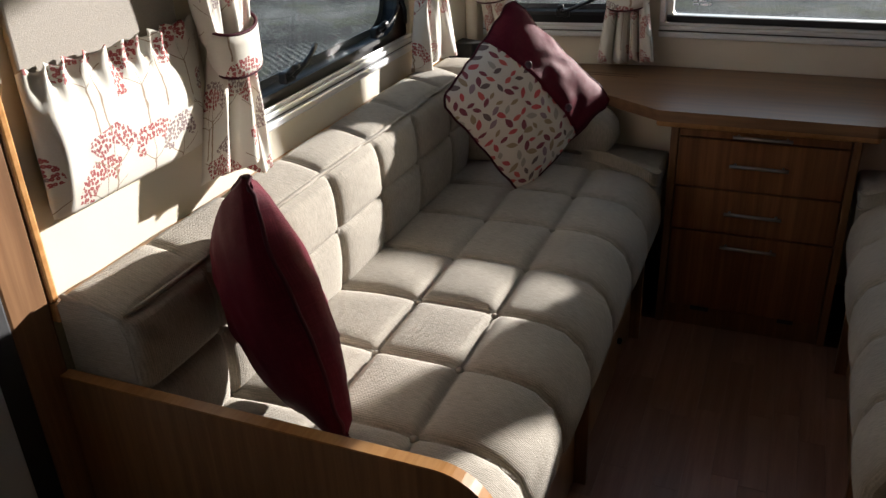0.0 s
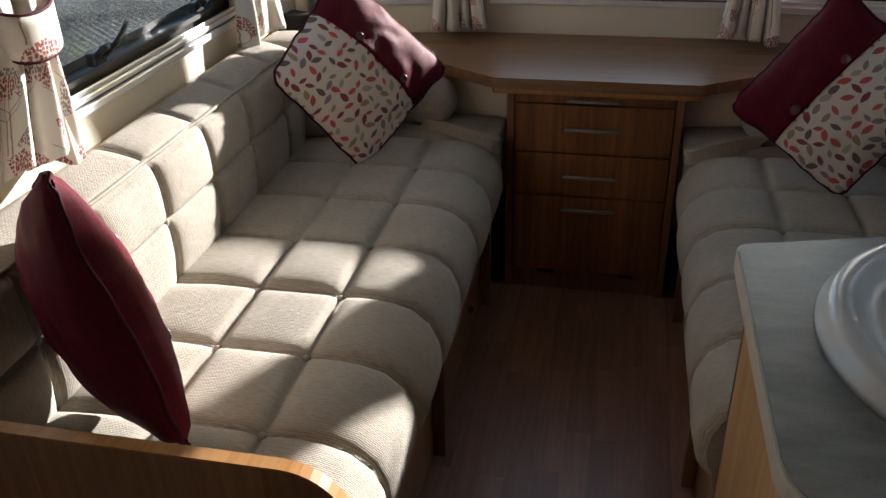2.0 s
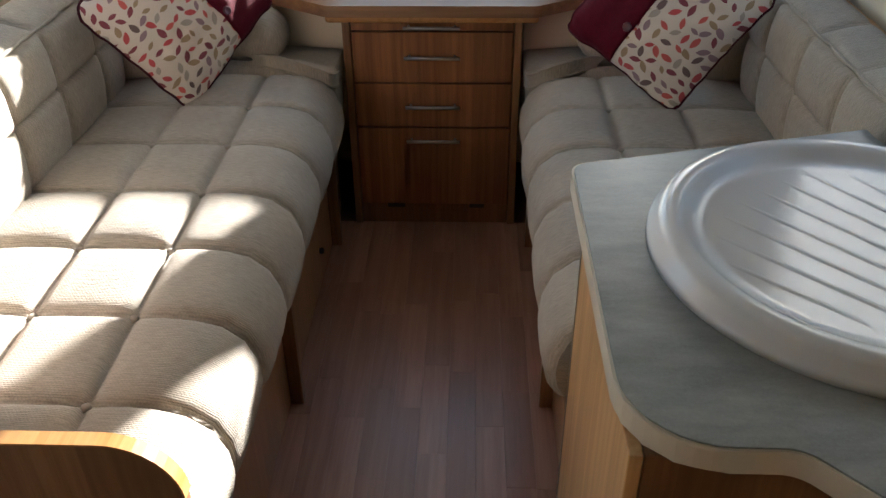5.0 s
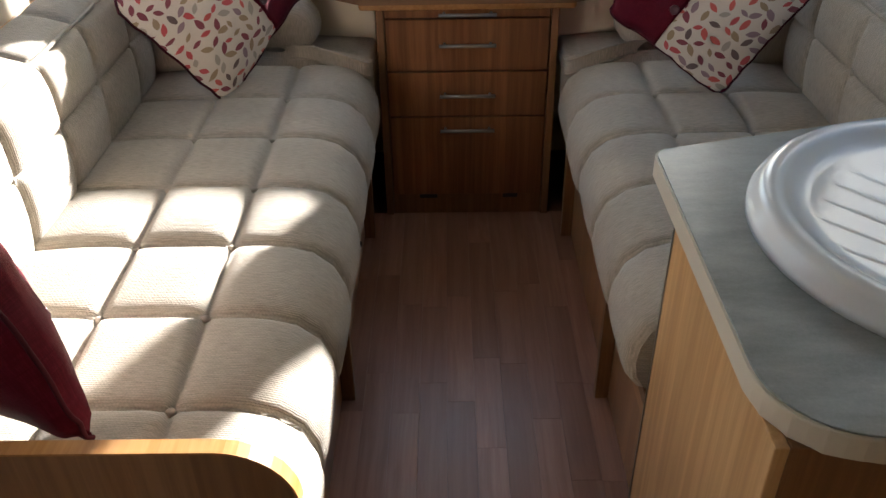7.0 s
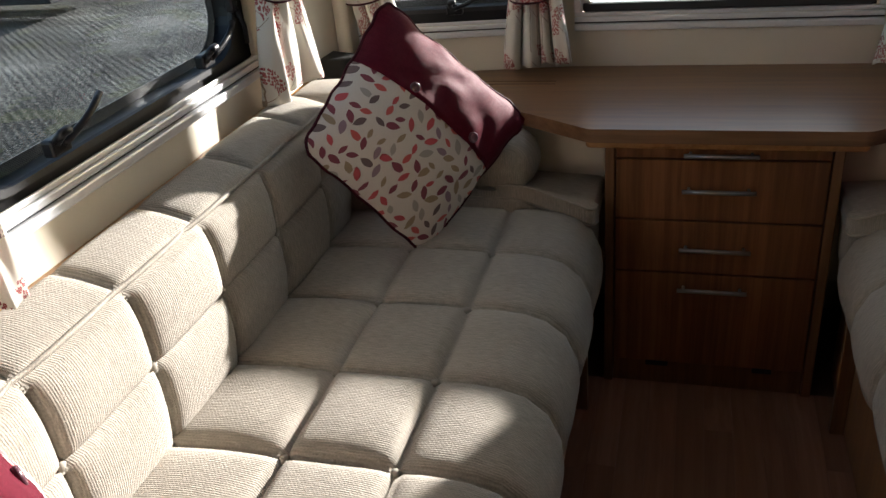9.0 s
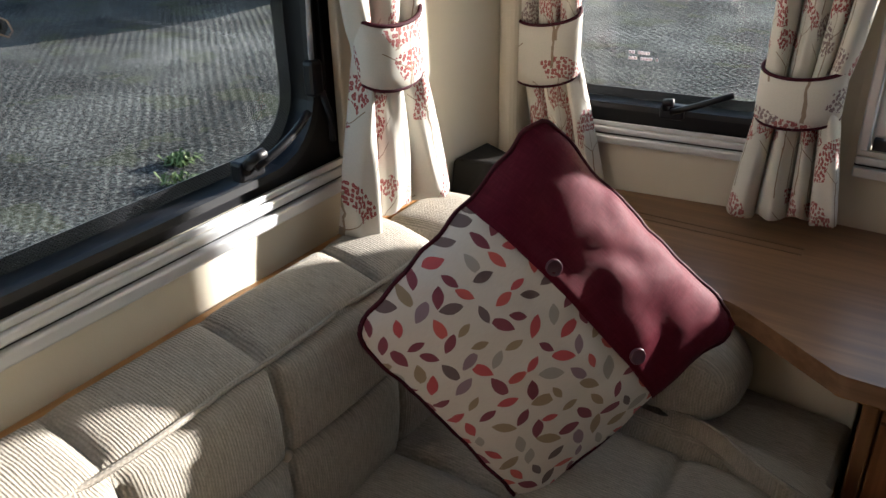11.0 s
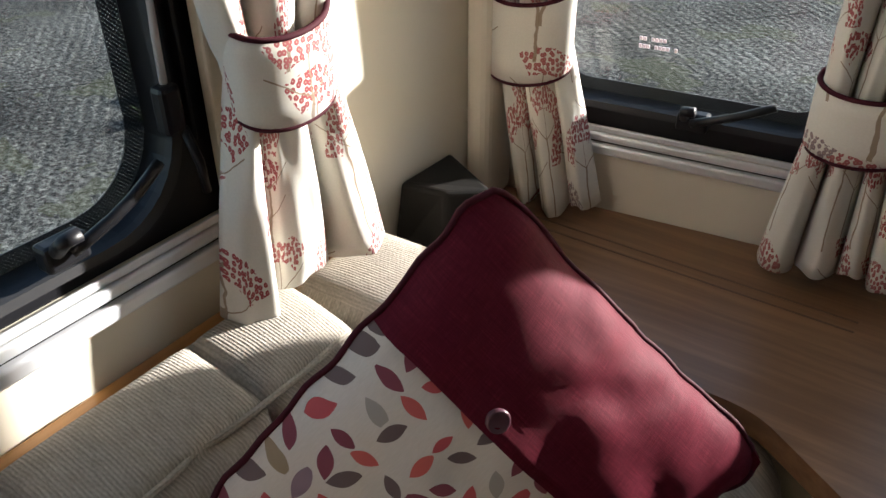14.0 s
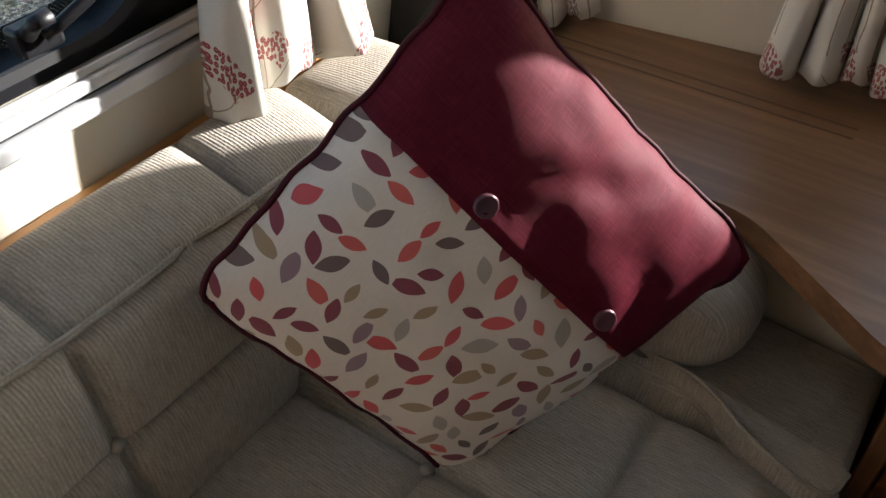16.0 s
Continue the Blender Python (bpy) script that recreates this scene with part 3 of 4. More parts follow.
def catch(m, a, z, w, flip=1):
    """A black window catch: pad, turned lever and tail."""
    k = box("catch", (a - 0.024, -0.012, z - 0.016), (a + 0.024, 0.012, z + 0.014), BLACK, w, "black plastic window catch", bevel=0.005, m=m)
    tube("lever", [m @ Vector((a + flip * t, -0.016 - 0.01 * math.sin(t * 26), z + 0.002 + 0.42 * t)) for t in (0.0, 0.02, 0.045, 0.07, 0.095, 0.115)], 0.0065, BLACK, k)
    tube("knob", [m @ Vector((a - 0.012, -0.012, z + 0.008)), m @ Vector((a - 0.01, -0.028, z + 0.024)), m @ Vector((a + 0.006, -0.03, z + 0.026))], 0.008, BLACK, k)


w_left = window_unit("window_1", m_left, SIDE_WIN[0] - REAR, SIDE_WIN[1] - REAR, SIDE_WIN[2], SIDE_WIN[3], "rounded tinted side window with a black frame above the seat")
w_right = window_unit("window_2", m_right, SIDE_WIN[0] - REAR, SIDE_WIN[1] - REAR, SIDE_WIN[2], SIDE_WIN[3], "rounded tinted side window with a black frame above the seat")
w_fl = window_unit("window_3", m_fl, 0.05, 0.57, 0.922, 1.96, "narrow tinted front window between two curtains", jamb=False, border=0.035, low=0.045, rail=0.04, r=0.06)
w_fc = window_unit("window_4", m_fc, 0.035, 2 * MID_X - 0.035, 0.93, 1.96, "wide tinted centre window above the front shelf", jamb=True, border=0.022, low=0.03, rail=0.045, r=0.012, metal=True)
w_fr = window_unit("window_5", m_fr, 0.05, 0.57, 0.922, 1.96, "narrow tinted front window between two curtains", jamb=False, border=0.035, low=0.045, rail=0.04, r=0.06)
ETCH = plain("etched_white", (0.7, 0.62, 0.68), 0.6, bump=0)
for w, m, a, z in ((w_fl, m_fl, 0.225, 1.06), (w_fc, m_fc, 0.12, 1.0)):
    for row, count in enumerate((7, 10)):
        for k in range(count):
            x = a + k * 0.0062
            if (k * 7 + row * 3) % 5 != 4:
                box("etched_mark", (x, 0.0475, z - row * 0.012), (x + 0.0046, 0.0495, z + 0.0055 - row * 0.012), ETCH, w, "small pale etched lettering, unreadable", bevel=0, m=m)
for w, m in ((w_left, m_left), (w_right, m_right)):
    catch(m, 1.71 - REAR, 1.06, w)
    catch(m, 2.2 - REAR, 1.06, w)
    stay = tube("stay_arm", [m @ Vector((2.365 - REAR, 0.0, 1.62)), m @ Vector((2.358 - REAR, 0.0, 1.4)), m @ Vector((2.352 - REAR, 0.0, 1.18))], 0.0042, ALU, w, "bright steel stay arm")
    box("stay_pivot", (2.338 - REAR, -0.012, 1.125), (2.364 - REAR, 0.01, 1.18), BLACK, stay, bevel=0.006, m=m)
    tube("stay_hook", [m @ Vector((2.36 - REAR, -0.008, 1.13)), m @ Vector((2.366 - REAR, -0.016, 1.09)), m @ Vector((2.372 - REAR, -0.012, 1.05))], 0.0055, BLACK, stay)
for w, m in ((w_fl, m_fl), (w_fr, m_fr)):
    catch(m, 0.335, 0.965, w)


# ---- front shelf and chest of drawers ----
shelf_outline = fillet([(-0.31, 2.55), (0.31, 2.55), (0.5, 2.675), (HALF - 0.002, 2.69), (HALF - 0.002, FRONT_SIDE - 0.003), (MID_X, FRONT_MID - 0.003),
                        (-MID_X, FRONT_MID - 0.003), (-HALF + 0.002, FRONT_SIDE - 0.003), (-HALF + 0.002, 2.69), (-0.5, 2.675)],
                       [0.05, 0.05, 0.12, 0, 0, 0, 0, 0, 0, 0.12])
shelf = thing("front_shelf", (0, 2.8, 0.745), "wide oak-effect shelf under the front windows", "shelf", kind="structure")
prism("shelf_top", shelf_outline, 0.745, 0.78, SHELF_OAK, shelf, bevel=0.005)
for y in (2.9, 2.925):
    for s in (-1, 1):
        box("joint_strip", (s * 0.44 if s > 0 else -0.99, y, 0.7795), (0.99 if s > 0 else -0.44, y + 0.003, 0.7812), JOINT, shelf, bevel=0)
prism("under_board", fillet([(-0.322, 2.588), (0.322, 2.588), (0.322, 3.0), (-0.322, 3.0)], [0.015] * 4, 3), 0.715, 0.743, TRIM_OAK, shelf, "oak moulding under the shelf", bevel=0.006)
box("cross_panel", (-HALF + 0.002, 2.72, 0.3), (-0.285, 2.74, 0.744), CREAM_WALL, shelf, "cream panel under the shelf", bevel=0.002)
box("cross_panel", (0.285, 2.72, 0.3), (HALF - 0.002, 2.74, 0.744), CREAM_WALL, shelf, "cream panel under the shelf", bevel=0.002)

chest = thing("chest_of_drawers", (0, 2.75, 0.0), "brown walnut-effect chest of drawers with slim steel handles", "chest")
box("carcass", (-0.272, 2.622, 0.0), (0.272, 2.98, 0.714), DARK_WOOD, chest, bevel=0.003)
for s in (-1, 1):
    box("side_post", (s * 0.25, 2.602, 0.0), (s * 0.274, 2.624, 0.714), DARK_WOOD, chest, bevel=0.003)
box("plinth", (-0.248, 2.614, 0.0), (0.248, 2.6235, 0.078), DARK_WOOD, chest, bevel=0.002)
for name, z0, z1, hz in (("pull_out_tray", 0.689, 0.713, 0.703), ("drawer_front", 0.522, 0.684, 0.609), ("drawer_front", 0.37, 0.517, 0.446), ("drawer_front", 0.082, 0.365, 0.327)):
    f = box(name, (-0.246, 2.6, z0), (0.246, 2.621, z1), WALNUT, chest, bevel=0.002)
    bar = tube("handle", [(-0.086, 2.578, hz), (0.086, 2.578, hz)], 0.0055, STEEL, f, "slim brushed steel bar handle", sides=10)
    for x in (-0.07, 0.07):
        tube("handle_post", [(x, 2.6, hz), (x, 2.58, hz)], 0.004, STEEL, f)
box("hinge_plate", (-0.16, 2.598, 0.068), (-0.1, 2.606, 0.082), RUBBER, chest, bevel=0.002)
box("hinge_plate", (0.12, 2.598, 0.068), (0.17, 2.606, 0.082), RUBBER, chest, bevel=0.002)


# ---- seating ----
def ease(t, p=7.0):
    return max(0.0, 1 - abs(2 * t - 1) ** p)


def resample(poly, n):
    """n + 1 points along a polyline, closer together near its ends."""
    poly = [Vector(p) for p in poly]
    acc = [0.0]
    for a, b in zip(poly, poly[1:]):
        acc.append(acc[-1] + (b - a).length)
    out = []
    for k in range(n + 1):
        s = acc[-1] * (0.5 - 0.5 * math.cos(math.pi * k / n)) * 0.6 + acc[-1] * k / n * 0.4
        i = max(j for j in range(len(poly) - 1) if acc[j] <= s + 1e-9)
        f = (s - acc[i]) / max(1e-9, acc[i + 1] - acc[i])
        out.append((poly[i].lerp(poly[i + 1], min(1, f)), s / acc[-1]))
    return out


def chaikin(poly, times=3):
    for _ in range(times):
        out = [poly[0]]
        for a, b in zip(poly, poly[1:]):
            a, b = Vector(a), Vector(b)
            out += [tuple(a.lerp(b, 0.25)), tuple(a.lerp(b, 0.75))]
        poly = out + [poly[-1]]
    return poly


def tufted(name, side, columns, amps, rows, closing, parent, seed, nu=11, nv=13):
    """A buttoned cushion: columns are profile pieces (distance from the middle, height); rows are seams along the caravan."""
    rng = random.Random(seed)
    prof = []                       # point, cell parameter, column
    for c, col in enumerate(columns):
        pts = resample(col, nu)
        for k, (p, f) in enumerate(pts):
            if c and k == 0:
                continue
            prof.append([p, f, c])
    arc = [0.0]
    for a, b in zip(prof, prof[1:]):
        arc.append(arc[-1] + (b[0] - a[0]).length)
    nrm = []
    for i in range(len(prof)):
        a, b = prof[max(0, i - 1)][0], prof[min(len(prof) - 1, i + 1)][0]
        t = (b - a).normalized()
        nrm.append(Vector((-t.y, t.x)))
    if sum(n.dot(p[0] - Vector(closing[0])) for n, p in zip(nrm, prof)) < 0:
        nrm = [-n for n in nrm]
    ys = []
    for r, (y0, y1) in enumerate(zip(rows, rows[1:])):
        for k in range(nv + 1):
            if r and k == 0:
                continue
            f = k / nv * 0.4 + (0.5 - 0.5 * math.cos(math.pi * k / nv)) * 0.6
            ys.append((y0 + (y1 - y0) * f, f, r))
    puff = {(c, r): rng.uniform(0.88, 1.12) for c in range(len(columns)) for r in range(len(rows) - 1)}
    verts, uvs, faces = [], [], []
    ring_n = len(prof) + len(closing)
    for y, fv, r in ys:
        for (p, fu, c), n, s in zip(prof, nrm, arc):
            h = amps[c] * puff[c, r] * (0.78 * (ease(fu, 10.0) * ease(fv, 10.0)) ** 0.5 + 0.34 * ease(fu, 2.6) * ease(fv, 2.6))
            h += 0.0022 * noise.noise(Vector((p.x * 9, y * 9, p.y * 9 + seed))) * ease(fu) * ease(fv)
            q = p + n * h
            verts.append((side * q.x, y, q.y))
            uvs.append((s, y))
        for k, (cx, cz) in enumerate(closing):
            verts.append((side * cx, y, cz))
            uvs.append((arc[-1] + 0.1 * (k + 1), y))
    for j in range(len(ys) - 1):
        for i in range(ring_n):
            a, b = j * ring_n + i, j * ring_n + (i + 1) % ring_n
            faces.append((a, b, b + ring_n, a + ring_n))
    for first in (0, (len(ys) - 1) * ring_n):
        k = len(verts)
        for q in verts[first:first + ring_n]:
            verts.append(q)
            uvs.append((q[0], q[2]))
        faces.append(tuple(range(k, k + ring_n)))
    ob = raw(name, verts, faces, FABRIC, parent, uvs=uvs)
    bm = bmesh.new()
    bm.from_mesh(ob.data)
    bmesh.ops.recalc_face_normals(bm, faces=bm.faces[:])
    bm.to_mesh(ob.data)
    bm.free()
    return ob


def button(p, normal, parent, r=0.0095):
    m = Vector(normal).to_track_quat("Z", "Y").to_matrix().to_4x4()
    lathe("button", [(0.0, 0.0085), (r * 0.5, 0.008), (r * 0.85, 0.0055), (r, 0.002), (r * 0.9, -0.004)], p, FABRIC, parent, n=12, m=m)


def seat_cushion(side, rows, label):
    base = thing("seat_cushion", (side * 0.6, sum(rows) / len(rows), 0.375), label, "cushion", "lounge seat cushions")
    top = 0.575
    front = chaikin([(0.5, top), (0.42, top), (0.345, 0.564), (0.3, 0.524), (0.286, 0.46), (0.294, 0.41), (0.32, 0.382)])
    cols = [[(0.925, 0.566), (0.8, top), (0.692, top)], [(0.692, top), (0.5, top)], front]
    tufted("upholstery", side, cols, [0.024, 0.024, 0.024], rows, [(0.45, 0.376), (0.8, 0.376), (0.925, 0.376)], base, 3 if side < 0 else 8)
    for y in rows[1:-1]:
        for x in (0.692, 0.5):
            button((side * x, y, top + 0.001), (0, 0, 1), base)
    return base


def back_cushion(side, rows, label):
    base = thing("back_cushion", (side * 0.98, sum(rows) / len(rows), 0.6), label, "cushion", "lounge back cushions")
    cols = [[(0.917, 0.562), (0.906, 0.65), (0.906, 0.735)], [(0.906, 0.735), (0.909, 0.82), (0.92, 0.872)],
            [(0.922, 0.874), (0.985, 0.89), (1.04, 0.898)]]
    tufted("upholstery", side, cols, [0.023, 0.023, 0.014], rows, [(1.058, 0.88), (1.056, 0.6), (1.0, 0.562)], base, 5 if side < 0 else 11)
    n = 60
    tube("piping", [(side * (0.927 - 0.012 * abs(math.sin(math.pi * k / 8.5)) ** 0.6), rows[0] + 0.01 + (rows[-1] - rows[0] - 0.02) * k / n, 0.8775 + 0.004 * abs(math.sin(math.pi * k / 8.5))) for k in range(n + 1)],
         0.0045, FABRIC, base, "fabric-covered piping along the top edge", sides=6)
    tube("piping", [(side * x, rows[0] + 0.003, z) for x, z in ((0.93, 0.62), (0.92, 0.68), (0.917, 0.76), (0.92, 0.84), (0.93, 0.875), (0.985, 0.892), (1.045, 0.899))], 0.005, FABRIC, base, sides=6)
    for y in rows[1:-1]:
        button((side * 0.904, y, 0.735), (-side, 0, 0), base)
    return base


SEAT_ROWS = [0.892, 1.1, 1.332, 1.557, 1.79, 2.034, 2.27, 2.5]
BACK_ROWS = [0.889, 1.1, 1.335, 1.568, 1.803, 2.04, 2.285, 2.435]
seat_cushion(-1, SEAT_ROWS, "long beige buttoned seat cushion with square pads and a rolled front")
back_cushion(-1, BACK_ROWS, "beige buttoned backrest cushion standing along the wall")
seat_cushion(1, [1.34] + SEAT_ROWS[3:], "long beige buttoned seat cushion with square pads and a rolled front")
back_cushion(1, [1.34] + BACK_ROWS[3:], "beige buttoned backrest cushion standing along the wall")


def corner_set(s):
    c = thing("corner_cushion", (s * 0.96, 2.54, 0.6), "beige corner backrest cushion beside the front shelf", "cushion", "corner cushions")
    lo, hi = sorted((s * 0.8, s * 1.055))
    soft_box("upholstery", (lo, 2.45, 0.58), (hi, 2.635, 0.885), FABRIC, c, r=0.032, puff=0.012)
    b = thing("front_back_cushion", (s * 0.68, 2.6, 0.6), "beige padded cushion under the front shelf edge", "cushion", "front cushions")
    lo, hi = sorted((s * 0.455, s * 0.79))
    soft_box("upholstery", (lo, 2.535, 0.6), (hi, 2.71, 0.742), FABRIC, b, r=0.062, puff=0.014)
    k = thing("bolster_cushion", (s * 0.6, 2.58, 0.38), "beige end bolster between the seat and the chest", "cushion", "bolster cushions")
    lo, hi = sorted((s * 0.3, s * 0.925))
    soft_box("upholstery", (lo, 2.505, 0.376), (hi, 2.71, 0.6), FABRIC, k, r=0.05, puff=0.008)
    front = chaikin([(0.925, 2.535), (0.7, 2.535), (0.54, 2.54), (0.46, 2.53), (0.4, 2.485), (0.34, 2.475), (0.293, 2.49), (0.284, 2.54)], 3)
    outline = [(s * x, y) for x, y in front] + [(s * 0.284, 2.712), (s * 0.925, 2.712)]
    pad = prism("top_pad", outline if s < 0 else outline[::-1], 0.585, 0.636, FABRIC, k, "boxed top pad with a piped edge", bevel=0.012, seg=4)
    pad.data.polygons.foreach_set("use_smooth", [True] * len(pad.data.polygons))
    droop = lambda x: 0.05 * max(0.0, (0.42 - abs(x)) / 0.136) ** 2
    lay = pad.data.uv_layers.new(name="map")
    for vert in pad.data.vertices:
        vert.co.z -= droop(vert.co.x + s * 0.6)
    for f in pad.data.polygons:
        for li in f.loop_indices:
            p = pad.data.vertices[pad.data.loops[li].vertex_index].co
            lay.data[li].uv = (p.x, p.y) if abs(f.normal.z) > 0.5 else (p.z, p.x - p.y)
    for z in (0.591, 0.634):
        tube("piping", [(s * x, y - 0.001, z - droop(x)) for x, y in front], 0.0036, FABRIC, k, sides=6)


corner_set(-1)
corner_set(1)


def sofa_base(s, y0, label):
    b = thing("sofa_base", (s * 0.7, (y0 + 2.7) / 2, 0.0), label, "sofa base", "sofa bases")
    X = lambda a, c: sorted((s * a, s * c))
    x0, x1 = X(0.34, 0.356)
    box("front_panel", (x0, y0, 0.0), (x1, 2.715, 0.34), BASE_WOOD, b, bevel=0.002)
    x0, x1 = X(0.315, 1.075)
    box("seat_board", (x0, y0, 0.341), (x1, 2.715, 0.374), DARK_WOOD, b, bevel=0.003)
    for y in (1.72, 2.47):
        x0, x1 = X(0.305, 0.339)
        box("leg", (x0, y - 0.012, 0.0), (x1, y + 0.012, 0.34), DARK_WOOD, b, bevel=0.003)
    x0, x1 = X(0.322, 0.3395)
    box("plinth_rail", (x0, y0, 0.29), (x1, 2.44, 0.34), TRIM_OAK, b, bevel=0.002)
    return b


base_l = sofa_base(-1, 0.888, "brown wooden box base of the bench seat")
knob = thing("catch_knob", (-0.335, 2.26, 0.111), "small dark round catch on the seat base", "catch")
lathe("knob", [(0.0, 0.014), (0.008, 0.013), (0.011, 0.008), (0.009, 0.0)], (-0.34, 2.26, 0.111), BLACK, knob, n=16, m=Matrix.Rotation(radians(90), 4, 'Y'))
base_r = sofa_base(1, 1.325, "brown wooden box base of the bench seat")


def upright(name, outline, y0, y1, material, parent, label="", bevel=0.0):
    """A standing board across the caravan, from an outline (x, z)."""
    bm = bmesh.new()
    a = [bm.verts.new((x, y0, z)) for x, z in outline]
    c = [bm.verts.new((x, y1, z)) for x, z in outline]
    n = len(outline)
    bm.faces.new(a)
    bm.faces.new(c[::-1])
    for i in range(n):
        bm.faces.new((a[i], c[i], c[(i + 1) % n], a[(i + 1) % n]))
    bmesh.ops.recalc_face_normals(bm, faces=bm.faces[:])
    return part(name, bm, material, parent, label)


end_outline = fillet([(-HALF + 0.014, 0.0), (-0.257, 0.0), (-0.257, 0.747), (-HALF + 0.014, 0.747)], [0, 0, 0.097, 0], 10)
end = thing("end_panel", (-0.66, 0.873, 0.0), "brown wooden end panel of the seat with a rounded oak edge", "panel")
END_WOOD = wood("end_panel_veneer", (0.22, 0.115, 0.058), (0.32, 0.18, 0.092), grain=(60, 60, 2.2), strip=(0, 0.14), rough=0.4)
upright("board", end_outline, 0.862, 0.884, END_WOOD, end)
edge_line = [(x, z) for x, z in end_outline if z > 0.1]
edging = [(x, z) for x, z in edge_line]
grown = []
for x, z in edging:
    cx, cz = -0.354, 0.65
    if x > cx and z > cz:
        v = Vector((x - cx, z - cz)).normalized()
    elif z > cz:
        v = Vector((0, 1))
    else:
        v = Vector((1, 0))
    grown.append((x + v.x * 0.0035, z + v.y * 0.0035))
upright("edging", [(x, z) for x, z in edging] + grown[::-1], 0.8615, 0.8845, TRIM_OAK, end, "light oak edging")


# ---- scatter cushions ----
def scatter_cushion(corners, label, thick=0.088, seed=1, full=0.52, lumps=1.0, crease=0.0):
    c00, c10, c11, c01 = [Vector(c) for c in corners]
    low = min((c00, c10, c11, c01), key=lambda p: p.z)
    base = thing("scatter_cushion", low, label, "cushion", "scatter cushions")
    N = 34
    du, dv = ((c10 - c00) + (c11 - c01)) / 2, ((c01 - c00) + (c11 - c10)) / 2
    nrm = du.cross(dv).normalized()
    size_u, size_v = du.length, dv.length

    def surface(u, v, sign):
        pu = u + 0.016 * math.sin(math.pi * v) * (0.5 - u) * 2 * abs(2 * u - 1)
        pv = v + 0.016 * math.sin(math.pi * u) * (0.5 - v) * 2 * abs(2 * v - 1)
        p = c00 * (1 - pu) * (1 - pv) + c10 * pu * (1 - pv) + c11 * pu * pv + c01 * (1 - pu) * pv
        bulge = (max(0.0, math.sin(math.pi * u)) * max(0.0, math.sin(math.pi * v))) ** full
        edge = min(u, v, 1 - u, 1 - v)
        wav = max(0.0, 1 - edge * 9)
        p = p + du.normalized() * 0.007 * wav * noise.noise(Vector((u * 9, v * 9, seed * 5.3))) + dv.normalized() * 0.007 * wav * noise.noise(Vector((u * 9, v * 9, seed * 7.9)))
        p = p + nrm * 0.012 * wav * noise.noise(Vector((u * 6, v * 6, seed * 2.2)))
        # blunt, gathered corners
        ear = max(0.0, 1 - math.hypot(min(u, 1 - u), min(v, 1 - v)) / 0.12)
        p = p + ((c00 + c10 + c11 + c01) / 4 - p) * 0.055 * ear ** 1.6
        p = p + nrm * sign * 0.013 * ear * (1 - ear * 0.6) * math.sin(34 * (u - v) + 21 * (u + v) + seed)
        ripple = 0.013 * noise.noise(Vector((u * 7, v * 7, seed * 3.1 + sign))) + 0.006 * noise.noise(Vector((u * 22, v * 4, seed * 1.7))) * (1 - min(1, edge * 5)) + 0.01 * noise.noise(Vector((u * 4 + v * 9, v * 3 - u * 8, seed)))
        pucker = 0.004 * math.sin(26 * u) * max(0, 1 - 9 * min(v, 1 - v)) + 0.004 * math.sin(26 * v) * max(0, 1 - 9 * min(u, 1 - u))
        if sign > 0 and crease:
            # a sunk fold across the flap, from its outer edge towards the upper button
            t = max(0.0, min(1.0, ((0.67 - u) * 0.29 + (1.0 - v) * 0.23) / 0.137))
            off = math.hypot(u - (0.67 - 0.29 * t), v - (1.0 - 0.23 * t - 0.03 * math.sin(math.pi * t)))
            ripple -= crease * (1 - 0.6 * t) * math.exp(-(off / 0.028) ** 2)
        return p + nrm * sign * ((thick if sign > 0 or seed == 3 else 0.6 * thick) * bulge + (ripple + pucker) * lumps * bulge)

    def skin(name, v0, v1, sign, material, label2, lift=0.0):
        verts, faces, uvs = [], [], []
        rows_n = max(4, int(N * (v1 - v0)))
        for j in range(rows_n + 1):
            v = v0 + (v1 - v0) * j / rows_n
            for i in range(N + 1):
                u = i / N
                q = surface(u, v, sign)
                fade = min(1.0, 12 * min(u, 1 - u), 12 * (1 - v) + (0 if v1 > 0.99 else 1))
                verts.append(q + nrm * sign * lift * fade)
                uvs.append((u * size_u + seed * 0.37, v * size_v + seed * 0.21))
        for j in range(rows_n):
            for i in range(N):
                a = j * (N + 1) + i
                f = (a, a + 1, a + N + 2, a + N + 1)
                faces.append(f if sign > 0 else f[::-1])
        if lift:
            k = len(verts)
            for i in range(N + 1):
                verts.append(surface(i / N, v0, sign) - nrm * sign * 0.001)
                uvs.append(uvs[i])
            for i in range(N):
                faces.append((i, k + i, k + i + 1, i + 1))
        return raw(name, verts, faces, material, base, label2, uvs)

    skin("patterned_panel", 0.0, 0.5745, 1, LEAF, "oatmeal panel printed with red, plum and taupe leaves")
    flap = skin("flap", 0.572, 1.0, 1, MAROON, "maroon silk flap", 0.004)
    skin("back_panel", 0.0, 1.0, -1, MAROON, "maroon silk back")
    path = []
    for k in range(N):
        path.append((k / N, 0.0))
    for k in range(N):
        path.append((1.0, k / N))
    for k in range(N):
        path.append((1 - k / N, 1.0))
    for k in range(N):
        path.append((0.0, 1 - k / N))
    tube("piping", [surface(u, v, 1) for u, v in path], 0.0038, MAROON_CORD, base, "maroon piped edge", sides=7, closed=True)
    m = nrm.to_track_quat("Z", "Y").to_matrix().to_4x4()
    horn = plain("horn_button", (0.08, 0.03, 0.042), 0.3) if "horn_button" not in bpy.data.materials else bpy.data.materials["horn_button"]
